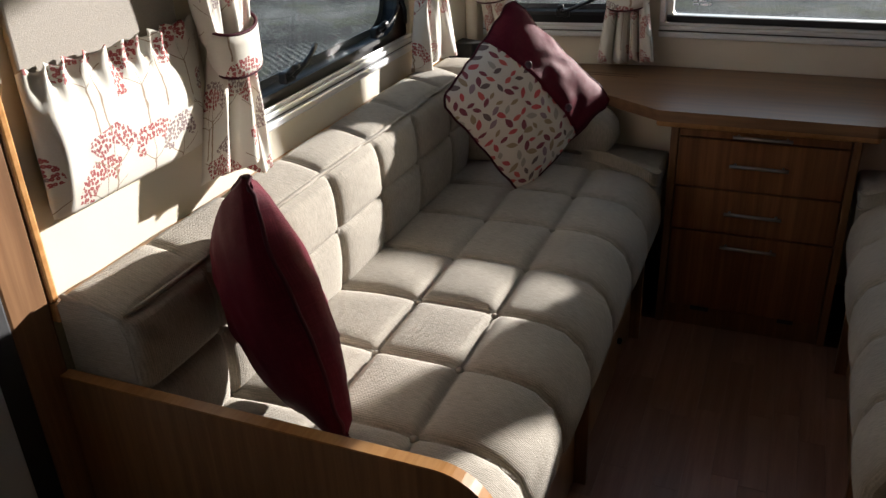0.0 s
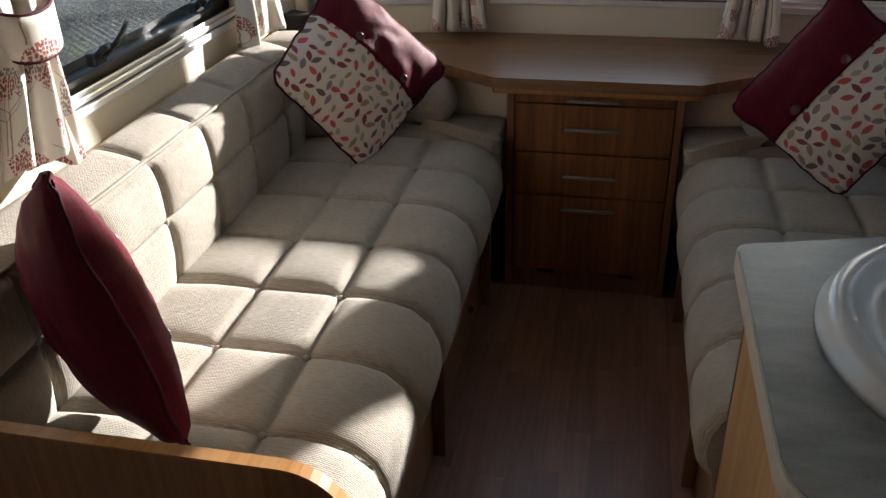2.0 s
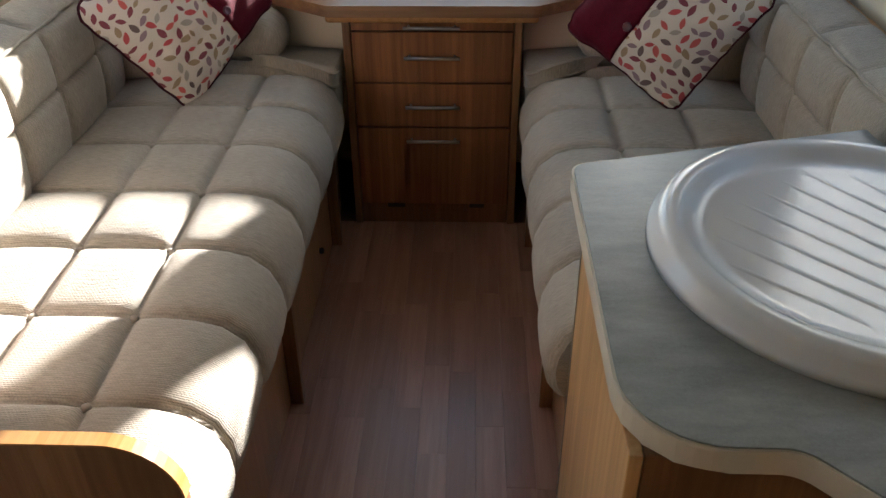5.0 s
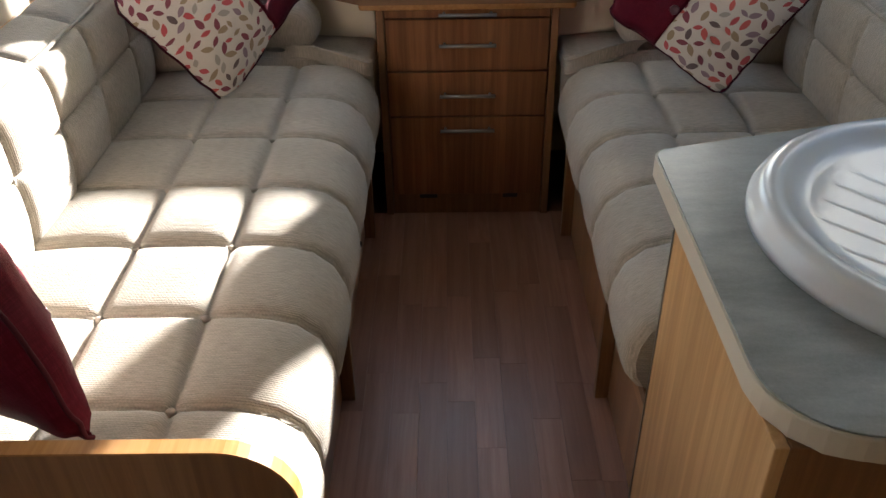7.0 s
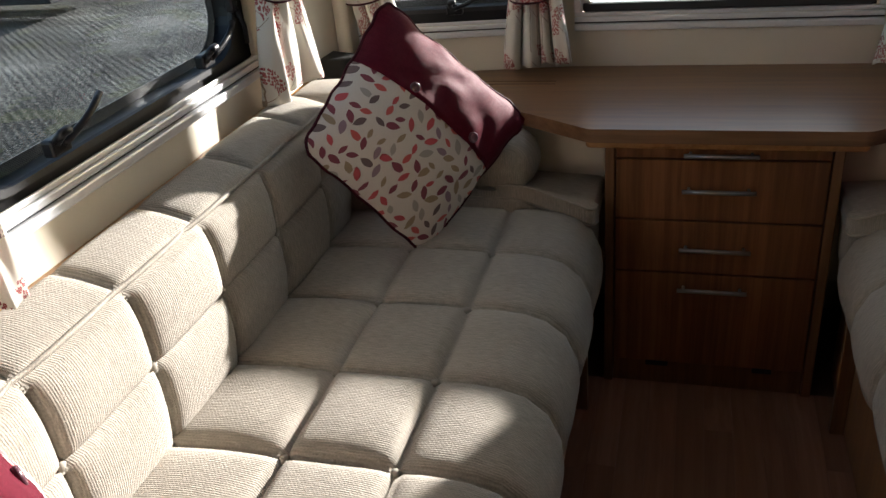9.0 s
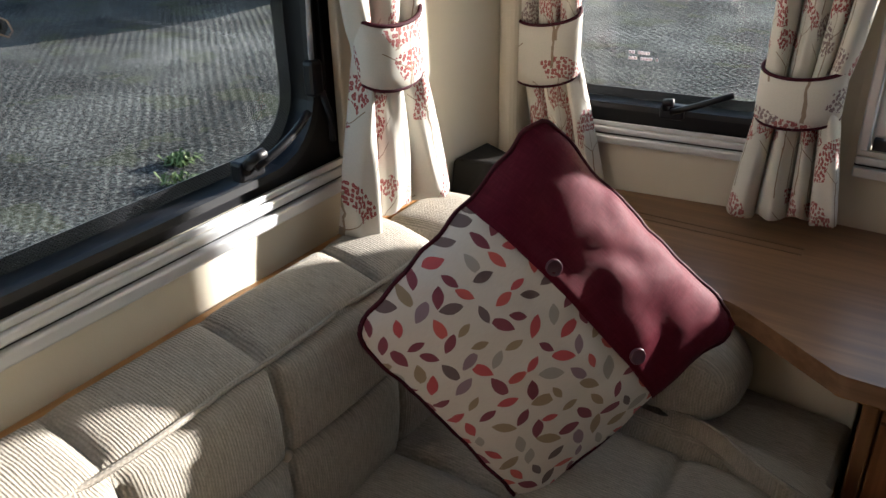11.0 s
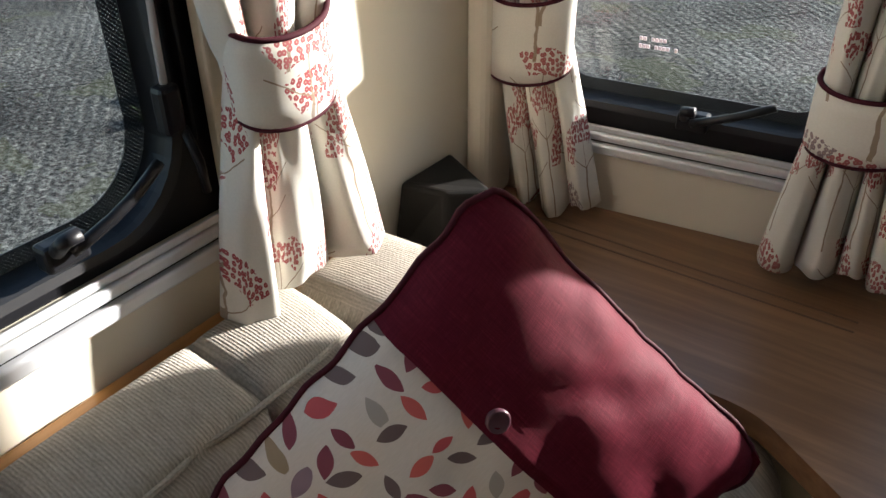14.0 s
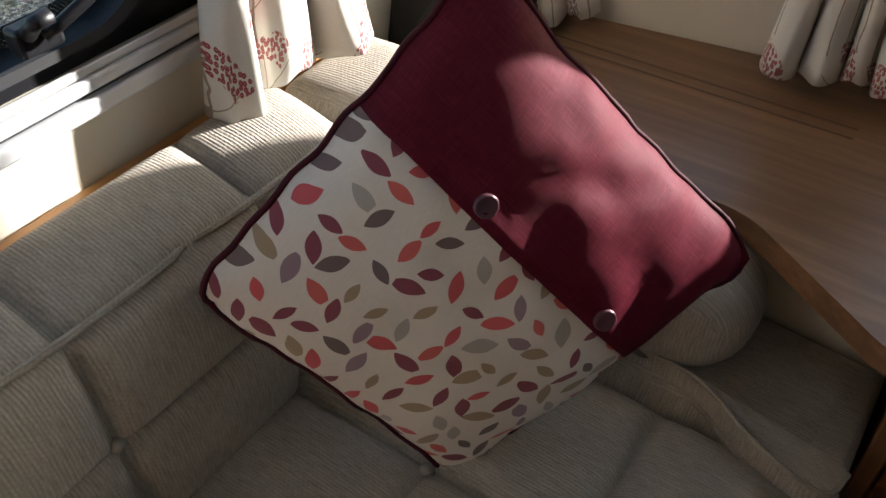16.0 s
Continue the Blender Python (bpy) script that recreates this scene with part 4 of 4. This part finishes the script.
    for u in (0.3, 0.72):
        p = surface(u, 0.612, 1) + nrm * 0.005
        b = lathe("button", [(0.0, 0.0015), (0.007, 0.0015), (0.0095, 0.0035), (0.0115, 0.0035), (0.0125, 0.0), (0.0115, -0.003)], p, horn, flap, "round horn button", n=18, m=m)
    return base


scatter_cushion([(-0.867, 2.143, 0.885), (-0.672, 2.295, 0.552), (-0.462, 2.602, 0.79), (-0.757, 2.468, 1.122)],
                "square leaf-print cushion with maroon flap standing on its corner", seed=1, lumps=0.8, crease=0.02)
scatter_cushion([(0.673, 2.267, 0.572), (0.9, 2.25, 0.906), (0.612, 2.433, 1.095), (0.377, 2.45, 0.754)],
                "square leaf-print cushion with maroon flap leaning in the corner", seed=2)
scatter_cushion([(-0.819, 1.167, 0.600), (-0.94, 1.205, 0.93), (-0.712, 1.0, 1.125), (-0.535, 0.94, 0.675)],
                "maroon silk cushion balanced on its corner against the backrest", seed=3, thick=0.08, full=0.42, lumps=0.5)


# ---- curtains ----
def curtain(p, d, n_in, z_b, tie, z_top, w_bottom, w_tie, w_top, shift_b, shift_top, folds, seed, label):
    """A curtain held in by a tie-back. p: where the tie is; d: along the wall; n_in: into the room."""
    base = thing("curtain", (p[0], p[1], z_b), label, "curtain", "tied curtains")
    d, n_in = Vector((*d, 0)).normalized(), Vector((*n_in, 0)).normalized()
    rng = random.Random(seed)
    mid = (tie[0] + tie[1]) / 2
    nu, nv = 168, 48
    verts, uvs, faces = [], [], []
    cloth = 0.62
    tail_drop = [rng.uniform(-0.018, 0.03) for _ in range(9)]
    tail_wide = [rng.uniform(0.7, 1.3) for _ in range(folds)]
    ends = [sum(tail_wide[:k]) / sum(tail_wide) for k in range(folds + 1)]
    for j in range(nv + 1):
        v = j / nv
        z = z_b + (z_top - z_b) * v
        if z < mid:
            f = (mid - z) / (mid - z_b)
            w = w_tie + (w_bottom - w_tie) * f ** 0.8
            c = shift_b * f
            amp = 0.022 + 0.018 * f
        else:
            f = min(1.0, (z - mid) / (z_top - mid))
            w = w_tie + (w_top - w_tie) * f ** 0.5
            c = shift_top * f ** 0.75
            amp = 0.023 + 0.02 * f
        for i in range(nu + 1):
            u = i / nu
            k = max(q for q in range(folds) if ends[q] <= u + 1e-9)
            phi = (u - ends[k]) / (ends[k + 1] - ends[k])
            # each fold swells towards the room between two tucked-in creases
            lobe = max(0.0, math.sin(math.pi * phi)) ** 0.62
            lean = math.sin(2.1 * k + seed + 3.0 * z)
            depth = amp * (1.55 * lobe - 0.55 + 0.3 * lean * lobe)
            depth += 0.1 * amp * math.sin(9.0 * phi + 5 * k + 14 * z + seed) * lobe + 0.005 * noise.noise(Vector((u * 16, z * 7, seed * 1.9)))
            over = 0.2 * w / folds * math.sin(2 * math.pi * phi) * (1 + 0.5 * lean)
            lat = c + w * (2 * u - 1) - over + 0.006 * lean * lobe * f
            low = max(0.0, 1 - v * 3.2)
            hem = tail_drop[k] * lobe * low + 0.012 * max(0.0, 1 - v * 9) * noise.noise(Vector((u * 11, seed * 2.7, 0.4)))
            verts.append(Vector((p[0], p[1], z + hem)) + d * lat + n_in * depth)
            uvs.append((u * cloth + seed * 0.31, z + seed * 0.17))
    for j in range(nv):
        for i in range(nu):
            a = j * (nu + 1) + i
            faces.append((a, a + 1, a + nu + 2, a + nu + 1))
    cl = raw("cloth", verts, faces, BLOSSOM, base, uvs=uvs)
    so = cl.modifiers.new("thickness", 'SOLIDIFY')
    so.thickness = 0.002
    # tie-back: a band round the gathered cloth, dipping in front
    k = 44
    verts, uvs, faces, top_l, low_l = [], [], [], [], []
    for j in range(5):
        for i in range(k):
            q = 2 * math.pi * i / k
            z = tie[0] + (tie[1] - tie[0]) * j / 4 - 0.016 * math.sin(q) + 0.006 * math.cos(q)
            o = Vector((p[0], p[1], z)) + d * (w_tie + 0.008) * math.cos(q) + n_in * (0.008 + 0.04 * math.sin(q))
            verts.append(o)
            uvs.append((q * 0.07 + seed * 0.29 + 0.05, z * 1.0 + seed * 0.23))
            if j == 0:
                low_l.append(o)
            if j == 4:
                top_l.append(o)
    for j in range(4):
        for i in range(k):
            a, b = j * k + i, j * k + (i + 1) % k
            faces.append((a, b, b + k, a + k))
    band = raw("tie_back", verts, faces, BLOSSOM_BAND, base, "printed tie-back with maroon piped edges", uvs)
    so = band.modifiers.new("thickness", 'SOLIDIFY')
    so.thickness = 0.003
    tube("piping", top_l, 0.0038, MAROON_CORD, band, closed=True, sides=7)
    tube("piping", low_l, 0.0038, MAROON_CORD, band, closed=True, sides=7)
    return base


CURT = "cream blossom-print curtain held by a tie-back"
curtain((-1.02, 2.453), (0, 1), (1, 0), 0.905, (1.148, 1.243), 1.74, 0.12, 0.058, 0.13, 0.004, 0.01, 3, 1, CURT + " beside the side window")
curtain((-1.022, 1.43), (0, 1), (1, 0), 0.94, (1.165, 1.25), 1.74, 0.09, 0.06, 0.12, -0.05, -0.02, 3, 2, CURT + " beside the side window")
curtain((1.028, 2.45), (0, 1), (-1, 0), 0.905, (1.148, 1.243), 1.74, 0.12, 0.058, 0.13, -0.01, 0.01, 3, 3, CURT + " beside the side window")
curtain((-0.988, 2.955), (1, 0.1), (0.1, -1), 0.815, (1.03, 1.15), 1.97, 0.068, 0.057, 0.068, 0.06, -0.012, 3, 4, CURT + " in the front corner")
curtain((-0.505, 2.99), (1, 0.05), (0.05, -1), 0.8, (1.012, 1.1), 1.97, 0.1, 0.062, 0.105, 0.0, 0.05, 4, 5, CURT + " between the front windows")
curtain((0.485, 2.985), (1, -0.05), (-0.05, -1), 0.8, (1.012, 1.1), 1.97, 0.098, 0.062, 0.11, -0.008, 0.0, 4, 6, CURT + " between the front windows")
curtain((0.975, 2.945), (1, -0.1), (-0.1, -1), 0.815, (1.03, 1.15), 1.97, 0.07, 0.06, 0.085, -0.04, 0.008, 3, 7, CURT + " in the front corner")


# ---- wall pocket and cloth panel ----
panel = box("cloth_panel", (-HALF, 0.945, 1.03), (-HALF + 0.014, 1.335, 1.72), GREY_CLOTH, bevel=0.005)
tagged(panel, "grey ribbed cloth panel fixed to the wall above the backrest", "wall panel", kind="structure")
pocket = thing("wall_pocket", (-HALF + 0.02, 1.14, 1.02), "cream printed cloth pocket with gathered top hanging on the wall", "wall pocket")
verts, uvs, faces = [], [], []
nu, nv = 70, 34
for j in range(nv + 1):
    v = j / nv
    for i in range(nu + 1):
        u = i / nu
        y = 0.935 + 0.44 * u - 0.05 * max(0.0, u - 0.55) * (1 - v) ** 2
        edge = min(1.0, 14 * u, 6 * (1 - u)) ** 0.7
        gather = max(0.0, (v - 0.72) / 0.28)
        x = -HALF + 0.016 + edge * (0.014 + 0.018 * math.sin(math.pi * min(1, v * 1.15)) ** 0.8 * (1 - 0.8 * gather))
        x += edge * gather * 0.009 * math.sin(u * 70 + 2 * math.sin(u * 9)) + 0.003 * noise.noise(Vector((u * 5, v * 5, 2)))
        z = 1.02 + 0.25 * v + 0.006 * gather * math.sin(u * 66)
        verts.append((x, y, z))
        uvs.append((y * 1.2 + 0.11, z * 1.0 + 0.36))
for j in range(nv):
    for i in range(nu):
        a = j * (nu + 1) + i
        faces.append((a, a + 1, a + nu + 2, a + nu + 1))
pk = raw("pocket_cloth", verts, faces, BLOSSOM, pocket, uvs=uvs)
so = pk.modifiers.new("thickness", 'SOLIDIFY')
so.thickness = 0.002
box("pocket_back", (-HALF + 0.0145, 0.94, 1.03), (-HALF + 0.018, 1.34, 1.262), BLOSSOM, pocket, bevel=0)


# ---- corner loudspeaker ----
spk = thing("corner_speaker", (-1.0, 2.75, 0.78), "charcoal plastic wedge-shaped loudspeaker in the shelf corner", "speaker")
bm = bmesh.new()
pts = [(-1.07, 2.69, 0.78), (-0.955, 2.665, 0.78), (-0.875, 2.75, 0.78), (-1.07, 2.86, 0.78), (-1.068, 2.715, 0.905), (-0.985, 2.715, 0.915), (-0.935, 2.765, 0.91), (-1.07, 2.85, 0.9)]
vs = [bm.verts.new(p) for p in pts]
for f in ((0, 3, 2, 1), (4, 5, 6, 7), (0, 1, 5, 4), (1, 2, 6, 5), (2, 3, 7, 6), (3, 0, 4, 7)):
    bm.faces.new([vs[i] for i in f])
bmesh.ops.recalc_face_normals(bm, faces=bm.faces[:])
bmesh.ops.bevel(bm, geom=bm.edges[:], offset=0.008, segments=3, affect='EDGES', profile=0.5)
part("housing", bm, CHARCOAL, spk)
face_n = Vector((0.671, -0.632, 0.383)).normalized()
mf = Matrix.Translation((-0.935, 2.7215, 0.842)) @ face_n.to_track_quat("Z", "Y").to_matrix().to_4x4()
plate = box("front_plate", (-0.043, -0.03, -0.002), (0.043, 0.03, 0.004), BLACK, spk, "black front plate", bevel=0.003, m=mf)
for dx in (-0.021, 0.021):
    lathe("driver", [(0.0, 0.0045), (0.005, 0.005), (0.013, 0.008), (0.0155, 0.009), (0.017, 0.004)], mf @ Vector((dx, 0, 0)), CHARCOAL, plate, n=24, m=mf.to_3x3().to_4x4())


# ---- kitchen worktop end ----
kitchen = thing("kitchen_cabinet", (0.7, 1.07, 0.0), "light oak kitchen base cabinet with a plain side", "cabinet")
LIGHT_OAK = wood("light_oak_door", (0.45, 0.26, 0.11), (0.6, 0.385, 0.19), grain=(60, 60, 2.0), strip=(1, 0.12), rough=0.4)
box("side_panel", (0.312, 0.825, 0.0), (0.33, 1.318, 0.789), LIGHT_OAK, kitchen, bevel=0.002)
box("front_panel", (0.331, 0.825, 0.0), (HALF - 0.003, 0.845, 0.789), DARK_WOOD, kitchen, bevel=0.002)
box("back_panel", (0.331, 1.3, 0.0), (HALF - 0.003, 1.318, 0.789), DARK_WOOD, kitchen, bevel=0.002)
box("edge_strip", (0.3105, 1.319, 0.0), (0.33, 1.3225, 0.789), STEEL, kitchen, "thin metal edging strip", bevel=0)
top = thing("worktop", (0.7, 1.15, 0.79), "grey laminate worktop with rounded corners and cream edging", "worktop")
def top_shape(e):
    return fillet([(0.302 + e, 0.8 + e), (0.5, 0.8 + e), (0.585 + e, 0.71), (0.585 + e, REAR + 0.003 + e), (HALF - 0.002 - e, REAR + 0.003 + e), (HALF - 0.002 - e, 1.69 - e), (0.302 + e, 1.485 - e)],
                  [0.12, 0.05, 0.05, 0, 0, 0, 0.035], 9)


prism("edging", top_shape(0.0), 0.79, 0.827, COUNTER_EDGE, top, "cream edge band", bevel=0.004, seg=3)
prism("surface", top_shape(0.004), 0.8265, 0.83, COUNTER, top, bevel=0.0015)
for k in range(3):
    y0 = REAR + 0.006 + k * 0.7
    unit = thing("kitchen_unit", (0.84, y0 + 0.345, 0.0), "light oak kitchen base unit under the worktop", "cabinet", "kitchen base units")
    box("body", (0.63, y0, 0.0), (HALF - 0.003, y0 + 0.69, 0.789), DARK_WOOD, unit, bevel=0.002)
    dr = box("door", (0.612, y0 + 0.003, 0.08), (0.6295, y0 + 0.687, 0.775), LIGHT_OAK, unit, bevel=0.003)
    tube("handle", [(0.59, y0 + 0.26, 0.7), (0.59, y0 + 0.43, 0.7)], 0.0055, STEEL, dr, sides=8)
tray_c = (0.725, 1.2, 0.83)
tray = thing("sink_cover", tray_c, "round white plastic sink cover with raised rim and ridges", "sink cover")
lathe("body", [(0.0, 0.02), (0.235, 0.02), (0.252, 0.0215), (0.265, 0.027), (0.277, 0.036), (0.287, 0.0415), (0.298, 0.043), (0.31, 0.041), (0.318, 0.034), (0.322, 0.02), (0.328, 0.016), (0.331, 0.01), (0.331, 0.0), (0.0, 0.0005)], tray_c, WHITE_PLASTIC, tray, n=96)
dv, sv = Vector((0.62, -0.785, 0)), Vector((0.785, 0.62, 0))
for k in range(9):
    off = -0.2 + k * 0.05
    near = -math.sqrt(0.235 ** 2 - off ** 2) * 0.9
    # low fanned ridges, tapering away towards the aisle
    spread = Matrix.Rotation(radians(-2.2 * (k - 4)), 4, 'Z')
    mt = Matrix.Translation(Vector(tray_c) + sv * off) @ Matrix(((dv.x, sv.x, 0, 0), (dv.y, sv.y, 0, 0), (0, 0, 1, 0), (0, 0, 0, 1))) @ spread
    bm = bmesh.new()
    n = 14
    rows_v = []
    for i in range(n + 1):
        t = i / n
        hgt = 0.0013 * min(1.0, 4 * t, 4 * (1 - t))
        rows_v.append([bm.verts.new(mt @ Vector((near + (-2 * near) * t, wy, 0.0199 + hgt * hz))) for wy, hz in ((-0.006, 0), (-0.0035, 0.6), (-0.001, 1), (0.001, 1), (0.0035, 0.6), (0.006, 0))])
    for ra, rb in zip(rows_v, rows_v[1:]):
        for q in range(5):
            bm.faces.new((ra[q], rb[q], rb[q + 1], ra[q + 1]))
    bmesh.ops.recalc_face_normals(bm, faces=bm.faces[:])
    part("ridge", bm, WHITE_PLASTIC, tray, smooth=True)


# ---- outside ----
tagged(box("ground", (-300, -300, -0.7), (300, 300, -0.5), CONCRETE, bevel=0), "brushed grey concrete yard", "ground", kind="structure")
van = thing("parked_caravan", (-11.0, 10.2, -0.5), "white caravan parked across the yard", "caravan")
box("body", (-15.5, 9.2, -0.12), (-7.2, 11.4, 2.0), GEL_WHITE, van, bevel=0.15, seg=4)
box("skirt", (-15.3, 9.22, -0.22), (-7.4, 11.38, -0.125), BLACK, van, bevel=0.01)
mw = Matrix.Rotation(radians(90), 4, 'X')
lathe("wheel", [(0.0, 0.09), (0.18, 0.09), (0.2, 0.1), (0.29, 0.1), (0.31, 0.06), (0.31, -0.06), (0.29, -0.1), (0.0, -0.1)], (-11.2, 9.35, -0.19), RUBBER, van, n=32, m=mw)
for x in (-14.3, -11.6, -9.2):
    box("window", (x, 9.185, 0.75), (x + 1.4, 9.199, 1.4), BLACK, van, bevel=0.004)
mh = thing("parked_motorhome", (3.4, 1.4, -0.5), "white motorhome parked close alongside", "motorhome")
box("body", (2.3, -2.4, -0.15), (4.5, 4.9, 2.42), GEL_WHITE, mh, bevel=0.12, seg=4)
box("skirt", (2.33, -2.3, -0.26), (4.47, 4.8, -0.152), BLACK, mh, bevel=0.01)
for y in (-1.2, 3.6):
    lathe("wheel", [(0.0, 0.09), (0.18, 0.09), (0.2, 0.1), (0.29, 0.1), (0.32, 0.06), (0.32, -0.06), (0.29, -0.1), (0.0, -0.1)], (2.45, y, -0.18), RUBBER, mh, n=32, m=Matrix.Rotation(radians(90), 4, 'Y'))
jw = thing("jockey_wheel", (-9.3, 6.4, -0.5), "black trailer jockey wheel on a steel post with a trailing cable", "wheel")
lathe("tyre", [(0.04, 0.035), (0.085, 0.04), (0.105, 0.025), (0.11, 0.0), (0.105, -0.025), (0.085, -0.04), (0.04, -0.035)], (-9.3, 6.4, -0.389), RUBBER, jw, n=28, m=Matrix.Rotation(radians(90), 4, 'Y'))
tube("post", [(-9.3, 6.4, -0.38), (-9.36, 6.4, -0.3), (-9.36, 6.4, 0.35)], 0.028, STEEL, jw)
tube("cable", [(-9.36, 6.34, 0.2), (-9.3, 6.32, -0.2), (-9.22, 6.34, -0.44), (-9.05, 6.36, -0.47), (-8.98, 6.38, -0.4), (-9.08, 6.4, -0.3), (-9.3, 6.38, -0.26)], 0.008, plain("orange_cable", (0.5, 0.25, 0.12), 0.6), jw)
tube("drawbar", [(-9.9, 6.9, -0.02), (-9.36, 6.45, -0.02), (-9.0, 6.1, -0.02)], 0.05, STEEL, jw)


def weed(x, y, n, seed):
    """A low tuft of blades growing from a joint of the yard."""
    rng = random.Random(seed)
    w = thing("weed_tuft", (x, y, -0.5), "small green weed tuft growing in a concrete joint", "weed", "weeds in the yard")
    verts, faces = [], []
    for _ in range(n):
        q, reach = rng.uniform(0, 6.283), rng.uniform(0.04, 0.14)
        a = Vector((x + rng.uniform(-0.07, 0.07), y + rng.uniform(-0.05, 0.05), -0.5))
        out = Vector((math.cos(q), math.sin(q), 0))
        s = Vector((-out.y, out.x, 0)) * rng.uniform(0.008, 0.014)
        m, tip = a + out * reach * 0.5 + Vector((0, 0, rng.uniform(0.03, 0.07))), a + out * reach + Vector((0, 0, rng.uniform(0.005, 0.05)))
        k = len(verts)
        verts += [a - s * 0.5, a + s * 0.5, m + s, m - s, tip]
        faces += [(k, k + 1, k + 2, k + 3), (k + 3, k + 2, k + 4)]
    raw("blades", verts, faces, WEED, w, smooth=False)


WEED = plain("weed_green", (0.08, 0.12, 0.03), 0.7, var=0.3)
weed(-4.59, 4.8, 90, 4)
weed(-4.35, 4.55, 26, 5)


# ---- floor strips ----
rng = random.Random(21)
strip_meshes = []
for k, length in enumerate((0.32, 0.44, 0.56)):
    bm = bmesh.new()
    add_box(bm, (0.0001, 0.0001, -0.0055), (0.0709, length - 0.0001, 0.0))
    bmesh.ops.bevel(bm, geom=[e for e in bm.edges if e.verts[0].co.z > -0.001 and e.verts[1].co.z > -0.001], offset=0.0004, segments=1, affect='EDGES')
    me = bpy.data.meshes.new("floor_strip")
    bm.to_mesh(me)
    bm.free()
    me.materials.append(PLANK)
    strip_meshes.append((length, me))
for i in range(12):
    y = 0.1 + rng.uniform(0, 0.3)
    x = -0.426 + i * 0.071
    while y < 2.6:
        length, me = rng.choice(strip_meshes)
        stretch = 1.0
        if y + length > 2.45:
            stretch = (2.615 - y) / length
        ob = new("floor_strip", me)
        ob.location = (x, y, 0.0)
        ob.scale = (1.0, stretch, 1.0)
        ob.parent = floor
        y += length * stretch + (0.1 if stretch != 1.0 else 0.0)
